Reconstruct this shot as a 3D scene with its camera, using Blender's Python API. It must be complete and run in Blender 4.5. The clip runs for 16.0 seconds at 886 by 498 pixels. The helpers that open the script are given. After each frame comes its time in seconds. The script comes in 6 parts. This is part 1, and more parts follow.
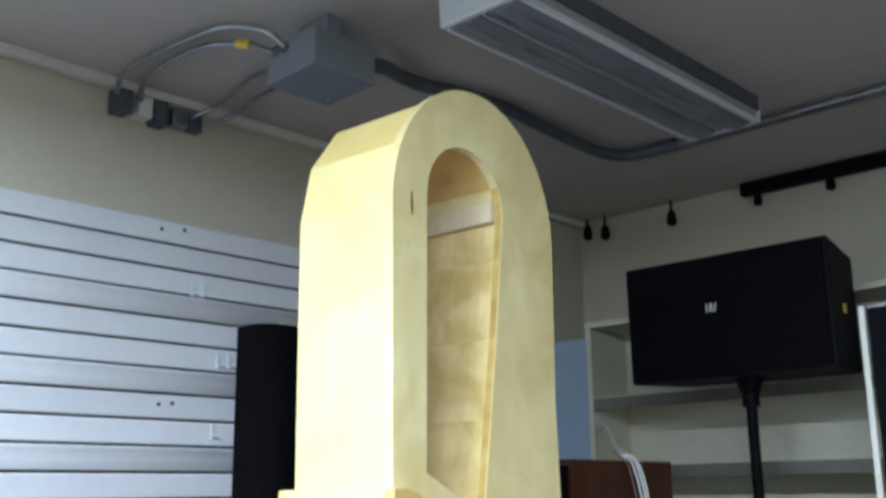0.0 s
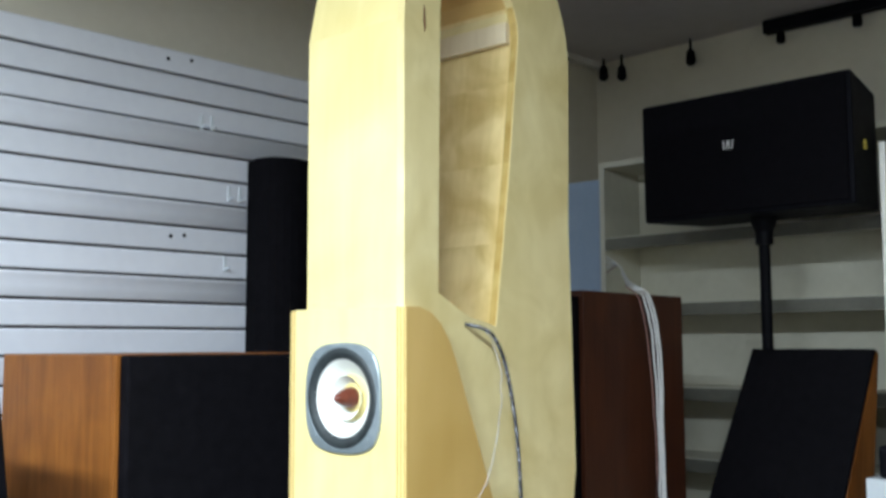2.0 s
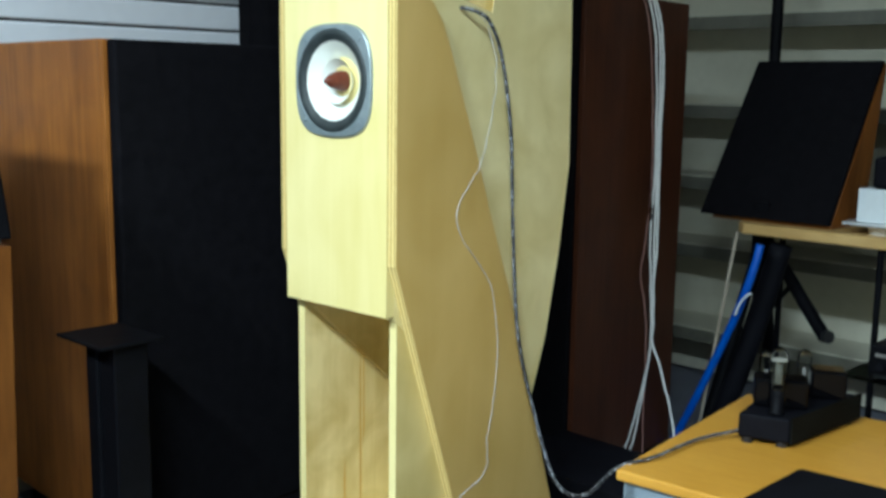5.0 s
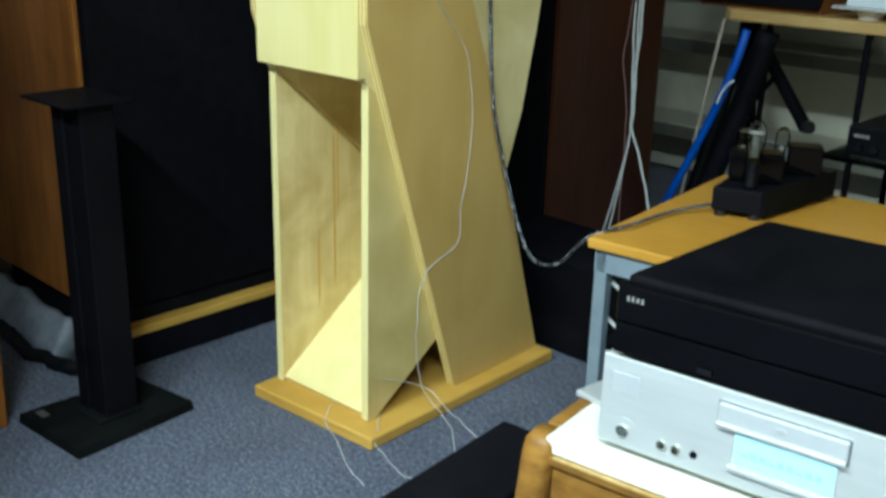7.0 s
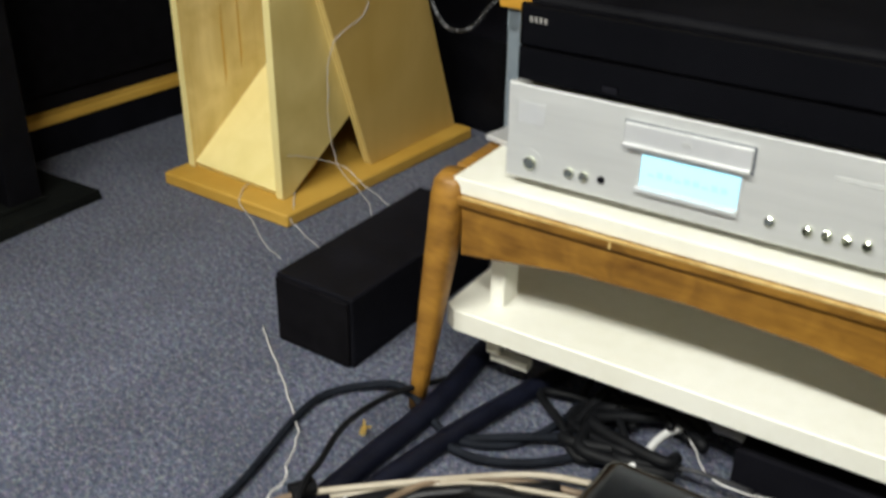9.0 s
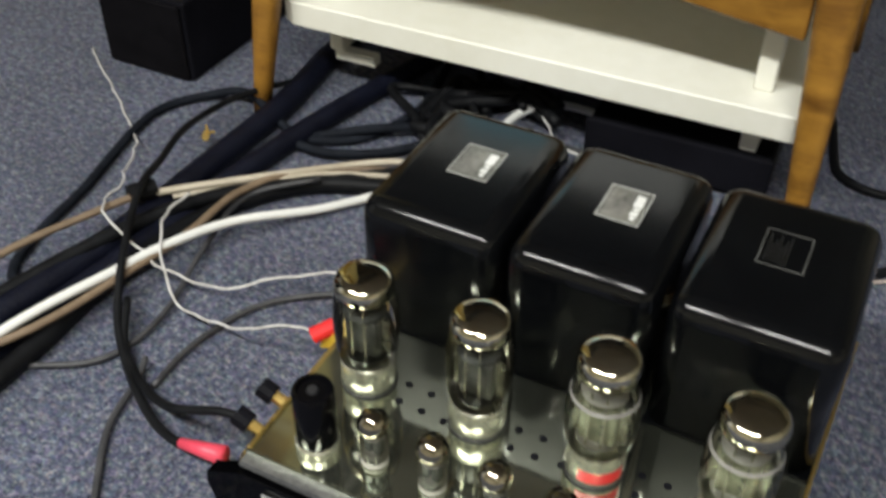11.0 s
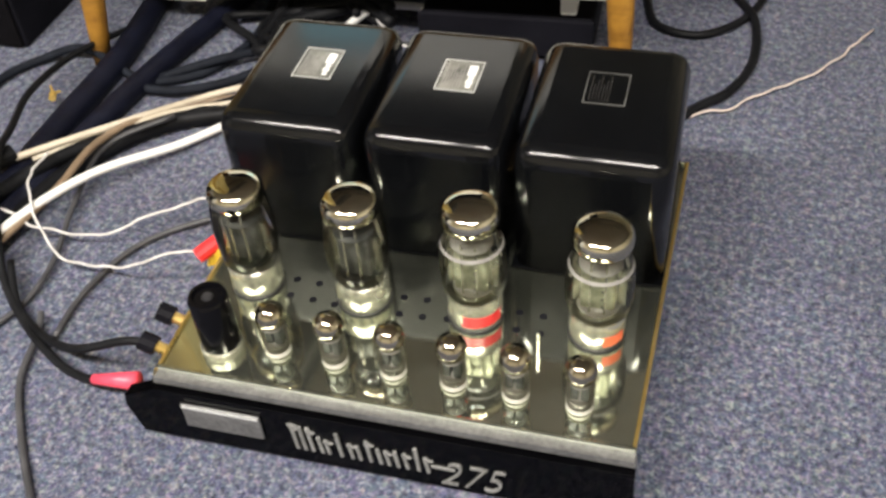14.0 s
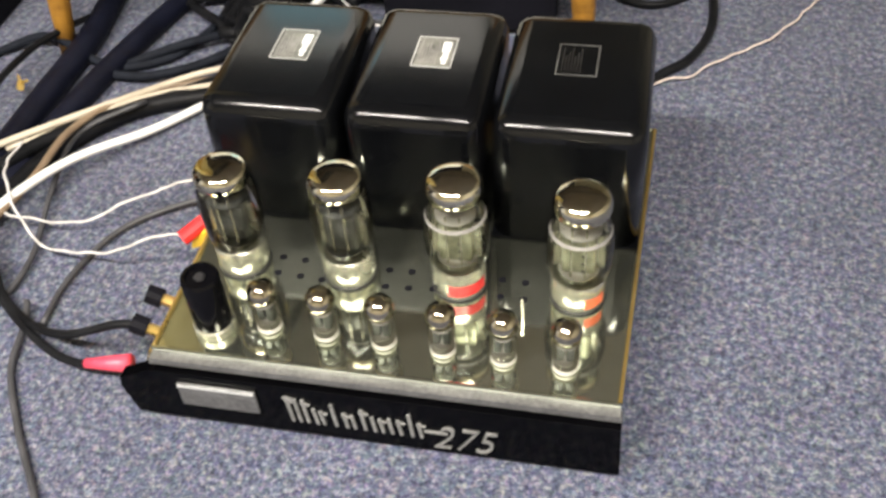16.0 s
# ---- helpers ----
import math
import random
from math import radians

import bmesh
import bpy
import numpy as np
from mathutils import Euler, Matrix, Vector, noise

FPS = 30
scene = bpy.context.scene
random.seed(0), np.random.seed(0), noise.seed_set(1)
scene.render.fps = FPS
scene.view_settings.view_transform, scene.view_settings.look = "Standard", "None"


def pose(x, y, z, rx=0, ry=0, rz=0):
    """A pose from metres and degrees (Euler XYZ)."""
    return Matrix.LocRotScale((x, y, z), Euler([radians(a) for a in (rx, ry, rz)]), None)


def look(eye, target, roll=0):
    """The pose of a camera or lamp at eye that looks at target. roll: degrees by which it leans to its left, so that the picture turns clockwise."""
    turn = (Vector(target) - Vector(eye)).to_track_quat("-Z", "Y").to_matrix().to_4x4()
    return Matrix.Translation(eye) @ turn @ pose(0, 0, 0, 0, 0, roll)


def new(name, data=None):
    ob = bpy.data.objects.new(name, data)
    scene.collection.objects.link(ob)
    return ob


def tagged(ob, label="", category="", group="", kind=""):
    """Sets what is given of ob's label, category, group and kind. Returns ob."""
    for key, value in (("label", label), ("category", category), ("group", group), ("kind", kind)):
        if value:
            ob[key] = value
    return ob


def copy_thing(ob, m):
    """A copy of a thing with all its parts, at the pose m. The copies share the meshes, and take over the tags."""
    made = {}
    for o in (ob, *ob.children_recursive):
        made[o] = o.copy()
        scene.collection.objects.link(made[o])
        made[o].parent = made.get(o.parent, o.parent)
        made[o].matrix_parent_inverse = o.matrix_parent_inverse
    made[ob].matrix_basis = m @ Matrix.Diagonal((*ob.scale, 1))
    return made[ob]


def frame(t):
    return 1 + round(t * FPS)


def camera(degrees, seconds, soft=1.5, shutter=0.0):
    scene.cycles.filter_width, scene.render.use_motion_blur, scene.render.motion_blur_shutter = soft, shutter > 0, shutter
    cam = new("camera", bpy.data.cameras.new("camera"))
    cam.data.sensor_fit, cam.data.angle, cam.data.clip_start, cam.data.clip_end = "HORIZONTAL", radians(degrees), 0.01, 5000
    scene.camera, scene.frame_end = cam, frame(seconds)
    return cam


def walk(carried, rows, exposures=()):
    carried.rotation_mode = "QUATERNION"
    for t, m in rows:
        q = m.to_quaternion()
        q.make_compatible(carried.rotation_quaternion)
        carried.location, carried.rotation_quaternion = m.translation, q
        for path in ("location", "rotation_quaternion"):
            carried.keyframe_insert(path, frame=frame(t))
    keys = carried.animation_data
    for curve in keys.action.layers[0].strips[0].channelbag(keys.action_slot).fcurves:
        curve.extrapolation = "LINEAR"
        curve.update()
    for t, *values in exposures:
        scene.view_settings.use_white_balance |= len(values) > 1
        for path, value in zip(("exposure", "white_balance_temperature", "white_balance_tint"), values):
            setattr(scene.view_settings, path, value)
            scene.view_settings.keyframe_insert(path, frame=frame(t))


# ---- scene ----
cam = camera(47.2, 16.0, 3.0, 0.5)
PATH = [
    (0, (-0.0654, 0.0620, 1.263), (-1.4029, 1.4729, 1.731), -0.7),
    (0.5, (-0.0717, 0.0670, 1.246), (-1.4303, 1.4825, 1.635), -0.8),
    (1, (-0.0850, 0.0750, 1.23), (-1.4584, 1.4943, 1.549), -0.5),
    (1.5, (-0.0912, 0.0829, 1.22), (-1.4817, 1.4955, 1.482), -0.2),
    (2, (-0.0988, 0.0937, 1.204), (-1.4869, 1.5210, 1.393), -0.2),
    (2.5, (-0.1030, 0.0966, 1.189), (-1.4981, 1.5254, 1.303), -0.4),
    (3, (-0.1107, 0.0988, 1.177), (-1.5137, 1.5229, 1.232), -0.3),
    (3.5, (-0.1078, 0.1030, 1.144), (-1.5022, 1.5354, 1.104), -0.0),
    (4, (-0.1062, 0.1171, 1.117), (-1.4855, 1.5613, 1.004), -0.1),
    (4.2, (-0.1075, 0.1186, 1.118), (-1.4877, 1.5578, 0.962), 0.2),
    (6.3, (-0.0871, 0.1564, 1.033), (-1.4307, 1.5377, 0.498), 0.9),
    (6.5, (-0.0857, 0.1550, 1.021), (-1.4174, 1.5339, 0.451), 1.2),
    (7, (-0.0865, 0.1514, 0.997), (-1.3850, 1.5235, 0.342), 1.6),
    (7.5, (-0.0828, 0.1563, 0.962), (-1.3461, 1.5235, 0.23), 1.9),
    (8, (-0.0727, 0.1675, 0.925), (-1.3059, 1.5178, 0.114), 1.0),
    (8.5, (-0.0656, 0.1730, 0.904), (-1.2421, 1.5266, 0.02), 0.8),
    (9, (-0.0528, 0.1784, 0.873), (-1.1655, 1.5380, -0.082), 0.7),
    (9.5, (-0.0421, 0.1832, 0.838), (-1.0993, 1.5256, -0.202), 0.8),
    (10, (-0.0307, 0.1858, 0.799), (-1.0152, 1.5177, -0.322), 1.2),
    (10.2, (-0.0223, 0.1829, 0.783), (-0.9694, 1.5120, -0.372), 1.6),
    (12.3, (0.0528, 0.1914, 0.706), (-0.6099, 1.4420, -0.707), -4.4),
    (12.5, (0.0591, 0.1864, 0.709), (-0.6264, 1.4303, -0.7), -5.9),
    (13, (0.0618, 0.1778, 0.714), (-0.5880, 1.4410, -0.694), -5.8),
    (13.5, (0.0600, 0.1538, 0.72), (-0.4842, 1.4731, -0.681), -3.2),
    (14, (0.0559, 0.1207, 0.747), (-0.5017, 1.4423, -0.646), -4.9),
    (14.5, (0.0626, 0.1036, 0.757), (-0.4494, 1.4400, -0.641), -4.1),
    (15, (0.0554, 0.0966, 0.763), (-0.4444, 1.4017, -0.667), -4.6),
    (15.5, (0.0525, 0.0896, 0.761), (-0.4539, 1.3870, -0.675), -5.2),
    (16, (0.0398, 0.0927, 0.765), (-0.4252, 1.4091, -0.667), -4.8),
]
EXPOSURES = [(0.0, 1.67, 5250, 11), (2.5, 1.4, 5600, 11), (3.5, 1.3, 5550, 8), (4.2, 1.18, 5500, 6), (6.5, 1.05, 5080, -8), (7.5, 0.87, 6050, 4), (9.0, 0.53, 6800, 12), (10.2, 0.34, 6800, 12), (12.3, 0.58, 6850, 16), (14.0, 1.12, 7220, 18.5), (16.0, 1.31, 7280, 18.5)]
walk(cam, [(t, look(eye, target, roll)) for t, eye, target, roll in PATH], EXPOSURES)

# ---- world and light ----
world = bpy.data.worlds.new("world")
world.use_nodes = True
world.node_tree.nodes["Background"].inputs[0].default_value = (0.05, 0.05, 0.055, 1)
world.node_tree.nodes["Background"].inputs[1].default_value = 0.2
scene.world = world


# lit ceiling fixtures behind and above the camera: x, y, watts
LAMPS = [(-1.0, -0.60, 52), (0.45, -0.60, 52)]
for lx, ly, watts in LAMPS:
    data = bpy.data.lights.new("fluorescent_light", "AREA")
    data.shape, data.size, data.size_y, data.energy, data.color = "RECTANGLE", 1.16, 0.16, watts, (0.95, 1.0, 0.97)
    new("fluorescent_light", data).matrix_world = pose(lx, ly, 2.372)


# ---- materials ----
def node_mat(name):
    m = bpy.data.materials.new(name)
    m.use_nodes = True
    t = m.node_tree
    return m, t, t.nodes["Principled BSDF"]


def surf(name, dark, light, scale=8.0, rough=0.6, metal=0.0, bump=0.0, stretch=(1, 1, 1), fine=60.0, fine_amount=0.3,
         per_piece=0.0, bump_scale=None, rough_var=0.1, spec=0.5):
    """A painted, wooden or woven surface: two scales of noise between two colours, relief and uneven gloss."""
    m, t, p = node_mat(name)
    n, link = t.nodes.new, t.links.new
    co = n("ShaderNodeTexCoord")
    mp = n("ShaderNodeMapping")
    mp.inputs["Scale"].default_value = stretch
    link(co.outputs["Object"], mp.inputs["Vector"])
    big, small = n("ShaderNodeTexNoise"), n("ShaderNodeTexNoise")
    big.inputs["Scale"].default_value, small.inputs["Scale"].default_value = scale, fine
    big.inputs["Detail"].default_value, small.inputs["Detail"].default_value = 4, 3
    for k in (big, small):
        link(mp.outputs["Vector"], k.inputs["Vector"])
    add = n("ShaderNodeMix")
    add.data_type = "FLOAT"
    add.inputs[0].default_value = fine_amount
    link(big.outputs["Fac"], add.inputs[2])
    link(small.outputs["Fac"], add.inputs[3])
    spread = n("ShaderNodeMapRange")
    spread.inputs["From Min"].default_value, spread.inputs["From Max"].default_value = 0.3, 0.7
    link(add.outputs[0], spread.inputs["Value"])
    mix = n("ShaderNodeMix")
    mix.data_type = "RGBA"
    mix.inputs[6].default_value, mix.inputs[7].default_value = (*dark, 1), (*light, 1)
    link(spread.outputs["Result"], mix.inputs[0])
    out = mix.outputs[2]
    if per_piece:
        info, hsv, rng = n("ShaderNodeObjectInfo"), n("ShaderNodeHueSaturation"), n("ShaderNodeMapRange")
        rng.inputs["To Min"].default_value, rng.inputs["To Max"].default_value = 1 - per_piece, 1 + per_piece
        link(info.outputs["Random"], rng.inputs["Value"])
        link(rng.outputs["Result"], hsv.inputs["Value"])
        link(out, hsv.inputs["Color"])
        out = hsv.outputs["Color"]
    link(out, p.inputs["Base Color"])
    p.inputs["Metallic"].default_value = metal
    p.inputs["Specular IOR Level"].default_value = spec
    rr = n("ShaderNodeMapRange")
    rr.inputs["To Min"].default_value, rr.inputs["To Max"].default_value = max(0.02, rough - rough_var), min(1, rough + rough_var)
    link(big.outputs["Fac"], rr.inputs["Value"])
    link(rr.outputs["Result"], p.inputs["Roughness"])
    if bump:
        b = n("ShaderNodeBump")
        b.inputs["Strength"].default_value, b.inputs["Distance"].default_value = bump, 0.004
        src = small
        if bump_scale:
            src = n("ShaderNodeTexNoise")
            src.inputs["Scale"].default_value = bump_scale
            link(mp.outputs["Vector"], src.inputs["Vector"])
        link(src.outputs["Fac"], b.inputs["Height"])
        link(b.outputs["Normal"], p.inputs["Normal"])
    return m


def wood(name, dark, light, grain=(14, 14, 0.7), rough=0.45, scale=6.0, per_piece=0.06, bump=0.05,
         fine=0.3, figure=0.45, figure_scale=5.0, spec=0.4, spread_by=0.18):
    """Veneer or plywood: noise drawn out along the grain, with faint cathedral figure and blotches."""
    m, t, p = node_mat(name)
    n, link = t.nodes.new, t.links.new
    co, mp = n("ShaderNodeTexCoord"), n("ShaderNodeMapping")
    info = n("ShaderNodeObjectInfo")
    shift = n("ShaderNodeVectorMath")
    shift.operation = "ADD"
    link(co.outputs["Object"], shift.inputs[0])
    link(info.outputs["Random"], shift.inputs[1])
    link(shift.outputs[0], mp.inputs["Vector"])
    mp.inputs["Scale"].default_value = grain
    grains, blotch, lines = n("ShaderNodeTexNoise"), n("ShaderNodeTexNoise"), n("ShaderNodeTexNoise")
    grains.inputs["Scale"].default_value, grains.inputs["Detail"].default_value = scale, 6
    grains.inputs["Distortion"].default_value = 0.6
    link(mp.outputs["Vector"], grains.inputs["Vector"])
    lines.inputs["Scale"].default_value, lines.inputs["Detail"].default_value = scale * 5, 3
    link(mp.outputs["Vector"], lines.inputs["Vector"])
    blotch.inputs["Scale"].default_value, blotch.inputs["Detail"].default_value, blotch.inputs["Distortion"].default_value = figure_scale, 3, 0.8
    link(shift.outputs[0], blotch.inputs["Vector"])
    a, b = n("ShaderNodeMix"), n("ShaderNodeMix")
    a.data_type = b.data_type = "FLOAT"
    a.inputs[0].default_value, b.inputs[0].default_value = fine, figure
    link(grains.outputs["Fac"], a.inputs[2])
    link(lines.outputs["Fac"], a.inputs[3])
    link(a.outputs[0], b.inputs[2])
    link(blotch.outputs["Fac"], b.inputs[3])
    spread = n("ShaderNodeMapRange")
    spread.inputs["From Min"].default_value, spread.inputs["From Max"].default_value = 0.5 - spread_by, 0.5 + spread_by
    p.inputs["Specular IOR Level"].default_value = spec
    link(b.outputs[0], spread.inputs["Value"])
    mix = n("ShaderNodeMix")
    mix.data_type = "RGBA"
    mix.inputs[6].default_value, mix.inputs[7].default_value = (*dark, 1), (*light, 1)
    link(spread.outputs["Result"], mix.inputs[0])
    hsv, rng = n("ShaderNodeHueSaturation"), n("ShaderNodeMapRange")
    rng.inputs["To Min"].default_value, rng.inputs["To Max"].default_value = 1 - per_piece, 1 + per_piece
    link(info.outputs["Random"], rng.inputs["Value"])
    link(rng.outputs["Result"], hsv.inputs["Value"])
    link(mix.outputs[2], hsv.inputs["Color"])
    link(hsv.outputs["Color"], p.inputs["Base Color"])
    rr = n("ShaderNodeMapRange")
    rr.inputs["To Min"].default_value, rr.inputs["To Max"].default_value = rough - 0.08, rough + 0.12
    link(blotch.outputs["Fac"], rr.inputs["Value"])
    link(rr.outputs["Result"], p.inputs["Roughness"])
    bp = n("ShaderNodeBump")
    bp.inputs["Strength"].default_value, bp.inputs["Distance"].default_value = bump, 0.002
    link(lines.outputs["Fac"], bp.inputs["Height"])
    link(bp.outputs["Normal"], p.inputs["Normal"])
    return m


def plies(name, dark, light, axis, pitch=0.0035):
    """The cut edge of plywood: thin bands across the sheet's thickness."""
    m, t, p = node_mat(name)
    n, link = t.nodes.new, t.links.new
    co, w, mix = n("ShaderNodeTexCoord"), n("ShaderNodeTexWave"), n("ShaderNodeMix")
    w.bands_direction = axis
    w.inputs["Scale"].default_value, w.inputs["Distortion"].default_value = 0.31 / pitch, 1.5
    w.inputs["Detail Scale"].default_value = 3
    link(co.outputs["Object"], w.inputs["Vector"])
    mix.data_type = "RGBA"
    mix.inputs[6].default_value, mix.inputs[7].default_value = (*dark, 1), (*light, 1)
    link(w.outputs["Fac"], mix.inputs[0])
    link(mix.outputs[2], p.inputs["Base Color"])
    p.inputs["Roughness"].default_value = 0.6
    return m


def carpet_mat():
    m, t, p = node_mat("carpet")
    n, link = t.nodes.new, t.links.new
    co = n("ShaderNodeTexCoord")
    tuft, patch, speck = n("ShaderNodeTexNoise"), n("ShaderNodeTexNoise"), n("ShaderNodeTexVoronoi")
    tuft.inputs["Scale"].default_value, tuft.inputs["Detail"].default_value, tuft.inputs["Roughness"].default_value = 270, 4, 0.75
    patch.inputs["Scale"].default_value, patch.inputs["Detail"].default_value = 7.0, 5
    speck.inputs["Scale"].default_value = 190
    for k in (tuft, patch, speck):
        link(co.outputs["Object"], k.inputs["Vector"])
    ramp = n("ShaderNodeValToRGB")
    e = ramp.color_ramp.elements
    e[0].position, e[0].color = 0.38, (0.0150, 0.0188, 0.0340, 1)
    e[1].position, e[1].color = 0.65, (0.272, 0.271, 0.290, 1)
    mid = e.new(0.5)
    mid.color = (0.071, 0.080, 0.123, 1)
    clump, both = n("ShaderNodeTexNoise"), n("ShaderNodeMix")
    clump.inputs["Scale"].default_value, clump.inputs["Detail"].default_value, clump.inputs["Roughness"].default_value = 120, 3, 0.7
    link(co.outputs["Object"], clump.inputs["Vector"])
    both.data_type = "FLOAT"
    both.inputs[0].default_value = 0.45
    link(tuft.outputs["Fac"], both.inputs[2])
    link(clump.outputs["Fac"], both.inputs[3])
    link(both.outputs[0], ramp.inputs["Fac"])
    tone = n("ShaderNodeMix")
    tone.data_type, tone.blend_type = "RGBA", "MULTIPLY"
    tone.inputs[0].default_value = 0.55
    yarn, hue = n("ShaderNodeTexVoronoi"), n("ShaderNodeMix")
    yarn.inputs["Scale"].default_value = 230
    link(co.outputs["Object"], yarn.inputs["Vector"])
    hue.data_type, hue.blend_type = "RGBA", "OVERLAY"
    hue.inputs[0].default_value = 0.11
    link(ramp.outputs["Color"], hue.inputs[6])
    link(yarn.outputs["Color"], hue.inputs[7])
    link(hue.outputs[2], tone.inputs[6])
    pr = n("ShaderNodeMapRange")
    pr.inputs["From Min"].default_value, pr.inputs["From Max"].default_value = 0.3, 0.7
    pr.inputs["To Min"].default_value, pr.inputs["To Max"].default_value = 0.66, 1.22
    link(patch.outputs["Fac"], pr.inputs["Value"])
    link(pr.outputs["Result"], tone.inputs[7])
    link(tone.outputs[2], p.inputs["Base Color"])
    p.inputs["Roughness"].default_value = 0.95
    p.inputs["Specular IOR Level"].default_value = 0.15
    p.inputs["Sheen Weight"].default_value = 0.15
    b = n("ShaderNodeBump")
    b.inputs["Strength"].default_value, b.inputs["Distance"].default_value = 0.5, 0.004
    mixh = n("ShaderNodeMix")
    mixh.data_type = "FLOAT"
    mixh.inputs[0].default_value = 0.4
    link(tuft.outputs["Fac"], mixh.inputs[2])
    link(speck.outputs["Distance"], mixh.inputs[3])
    link(mixh.outputs[0], b.inputs["Height"])
    link(b.outputs["Normal"], p.inputs["Normal"])
    return m


def flecks(name, dark, light, scale, level):
    """A woven sleeve: small pale flecks on a dark ground."""
    m, t, p = node_mat(name)
    n, link = t.nodes.new, t.links.new
    co, tex, ramp = n("ShaderNodeTexCoord"), n("ShaderNodeTexNoise"), n("ShaderNodeValToRGB")
    tex.inputs["Scale"].default_value, tex.inputs["Detail"].default_value = scale, 1
    link(co.outputs["Object"], tex.inputs["Vector"])
    e = ramp.color_ramp.elements
    e[0].position, e[0].color = level, (*dark, 1)
    e[1].position, e[1].color = level + 0.06, (*light, 1)
    link(tex.outputs["Fac"], ramp.inputs["Fac"])
    link(ramp.outputs["Color"], p.inputs["Base Color"])
    p.inputs["Roughness"].default_value = 0.6
    return m


def glass_mat(name, tint, gloss=1.0, ior=1.36):
    """Thin clear glass: see-through, with a Fresnel gloss."""
    m = bpy.data.materials.new(name)
    m.use_nodes = True
    t = m.node_tree
    t.nodes.clear()
    n, link = t.nodes.new, t.links.new
    out, mix, clear, shine, fr = n("ShaderNodeOutputMaterial"), n("ShaderNodeMixShader"), n("ShaderNodeBsdfTransparent"), n("ShaderNodeBsdfGlossy"), n("ShaderNodeFresnel")
    clear.inputs["Color"].default_value = (*tint, 1)
    shine.inputs["Roughness"].default_value = 0.03
    shine.inputs["Color"].default_value = (gloss, gloss, gloss, 1)
    fr.inputs["IOR"].default_value = ior
    link(fr.outputs[0], mix.inputs[0])
    link(clear.outputs[0], mix.inputs[1])
    link(shine.outputs[0], mix.inputs[2])
    link(mix.outputs[0], out.inputs[0])
    return m


def glow_mat(name, colour, strength):
    m, t, p = node_mat(name)
    p.inputs["Base Color"].default_value = (*colour, 1)
    p.inputs["Emission Color"].default_value = (*colour, 1)
    p.inputs["Emission Strength"].default_value = strength
    return m


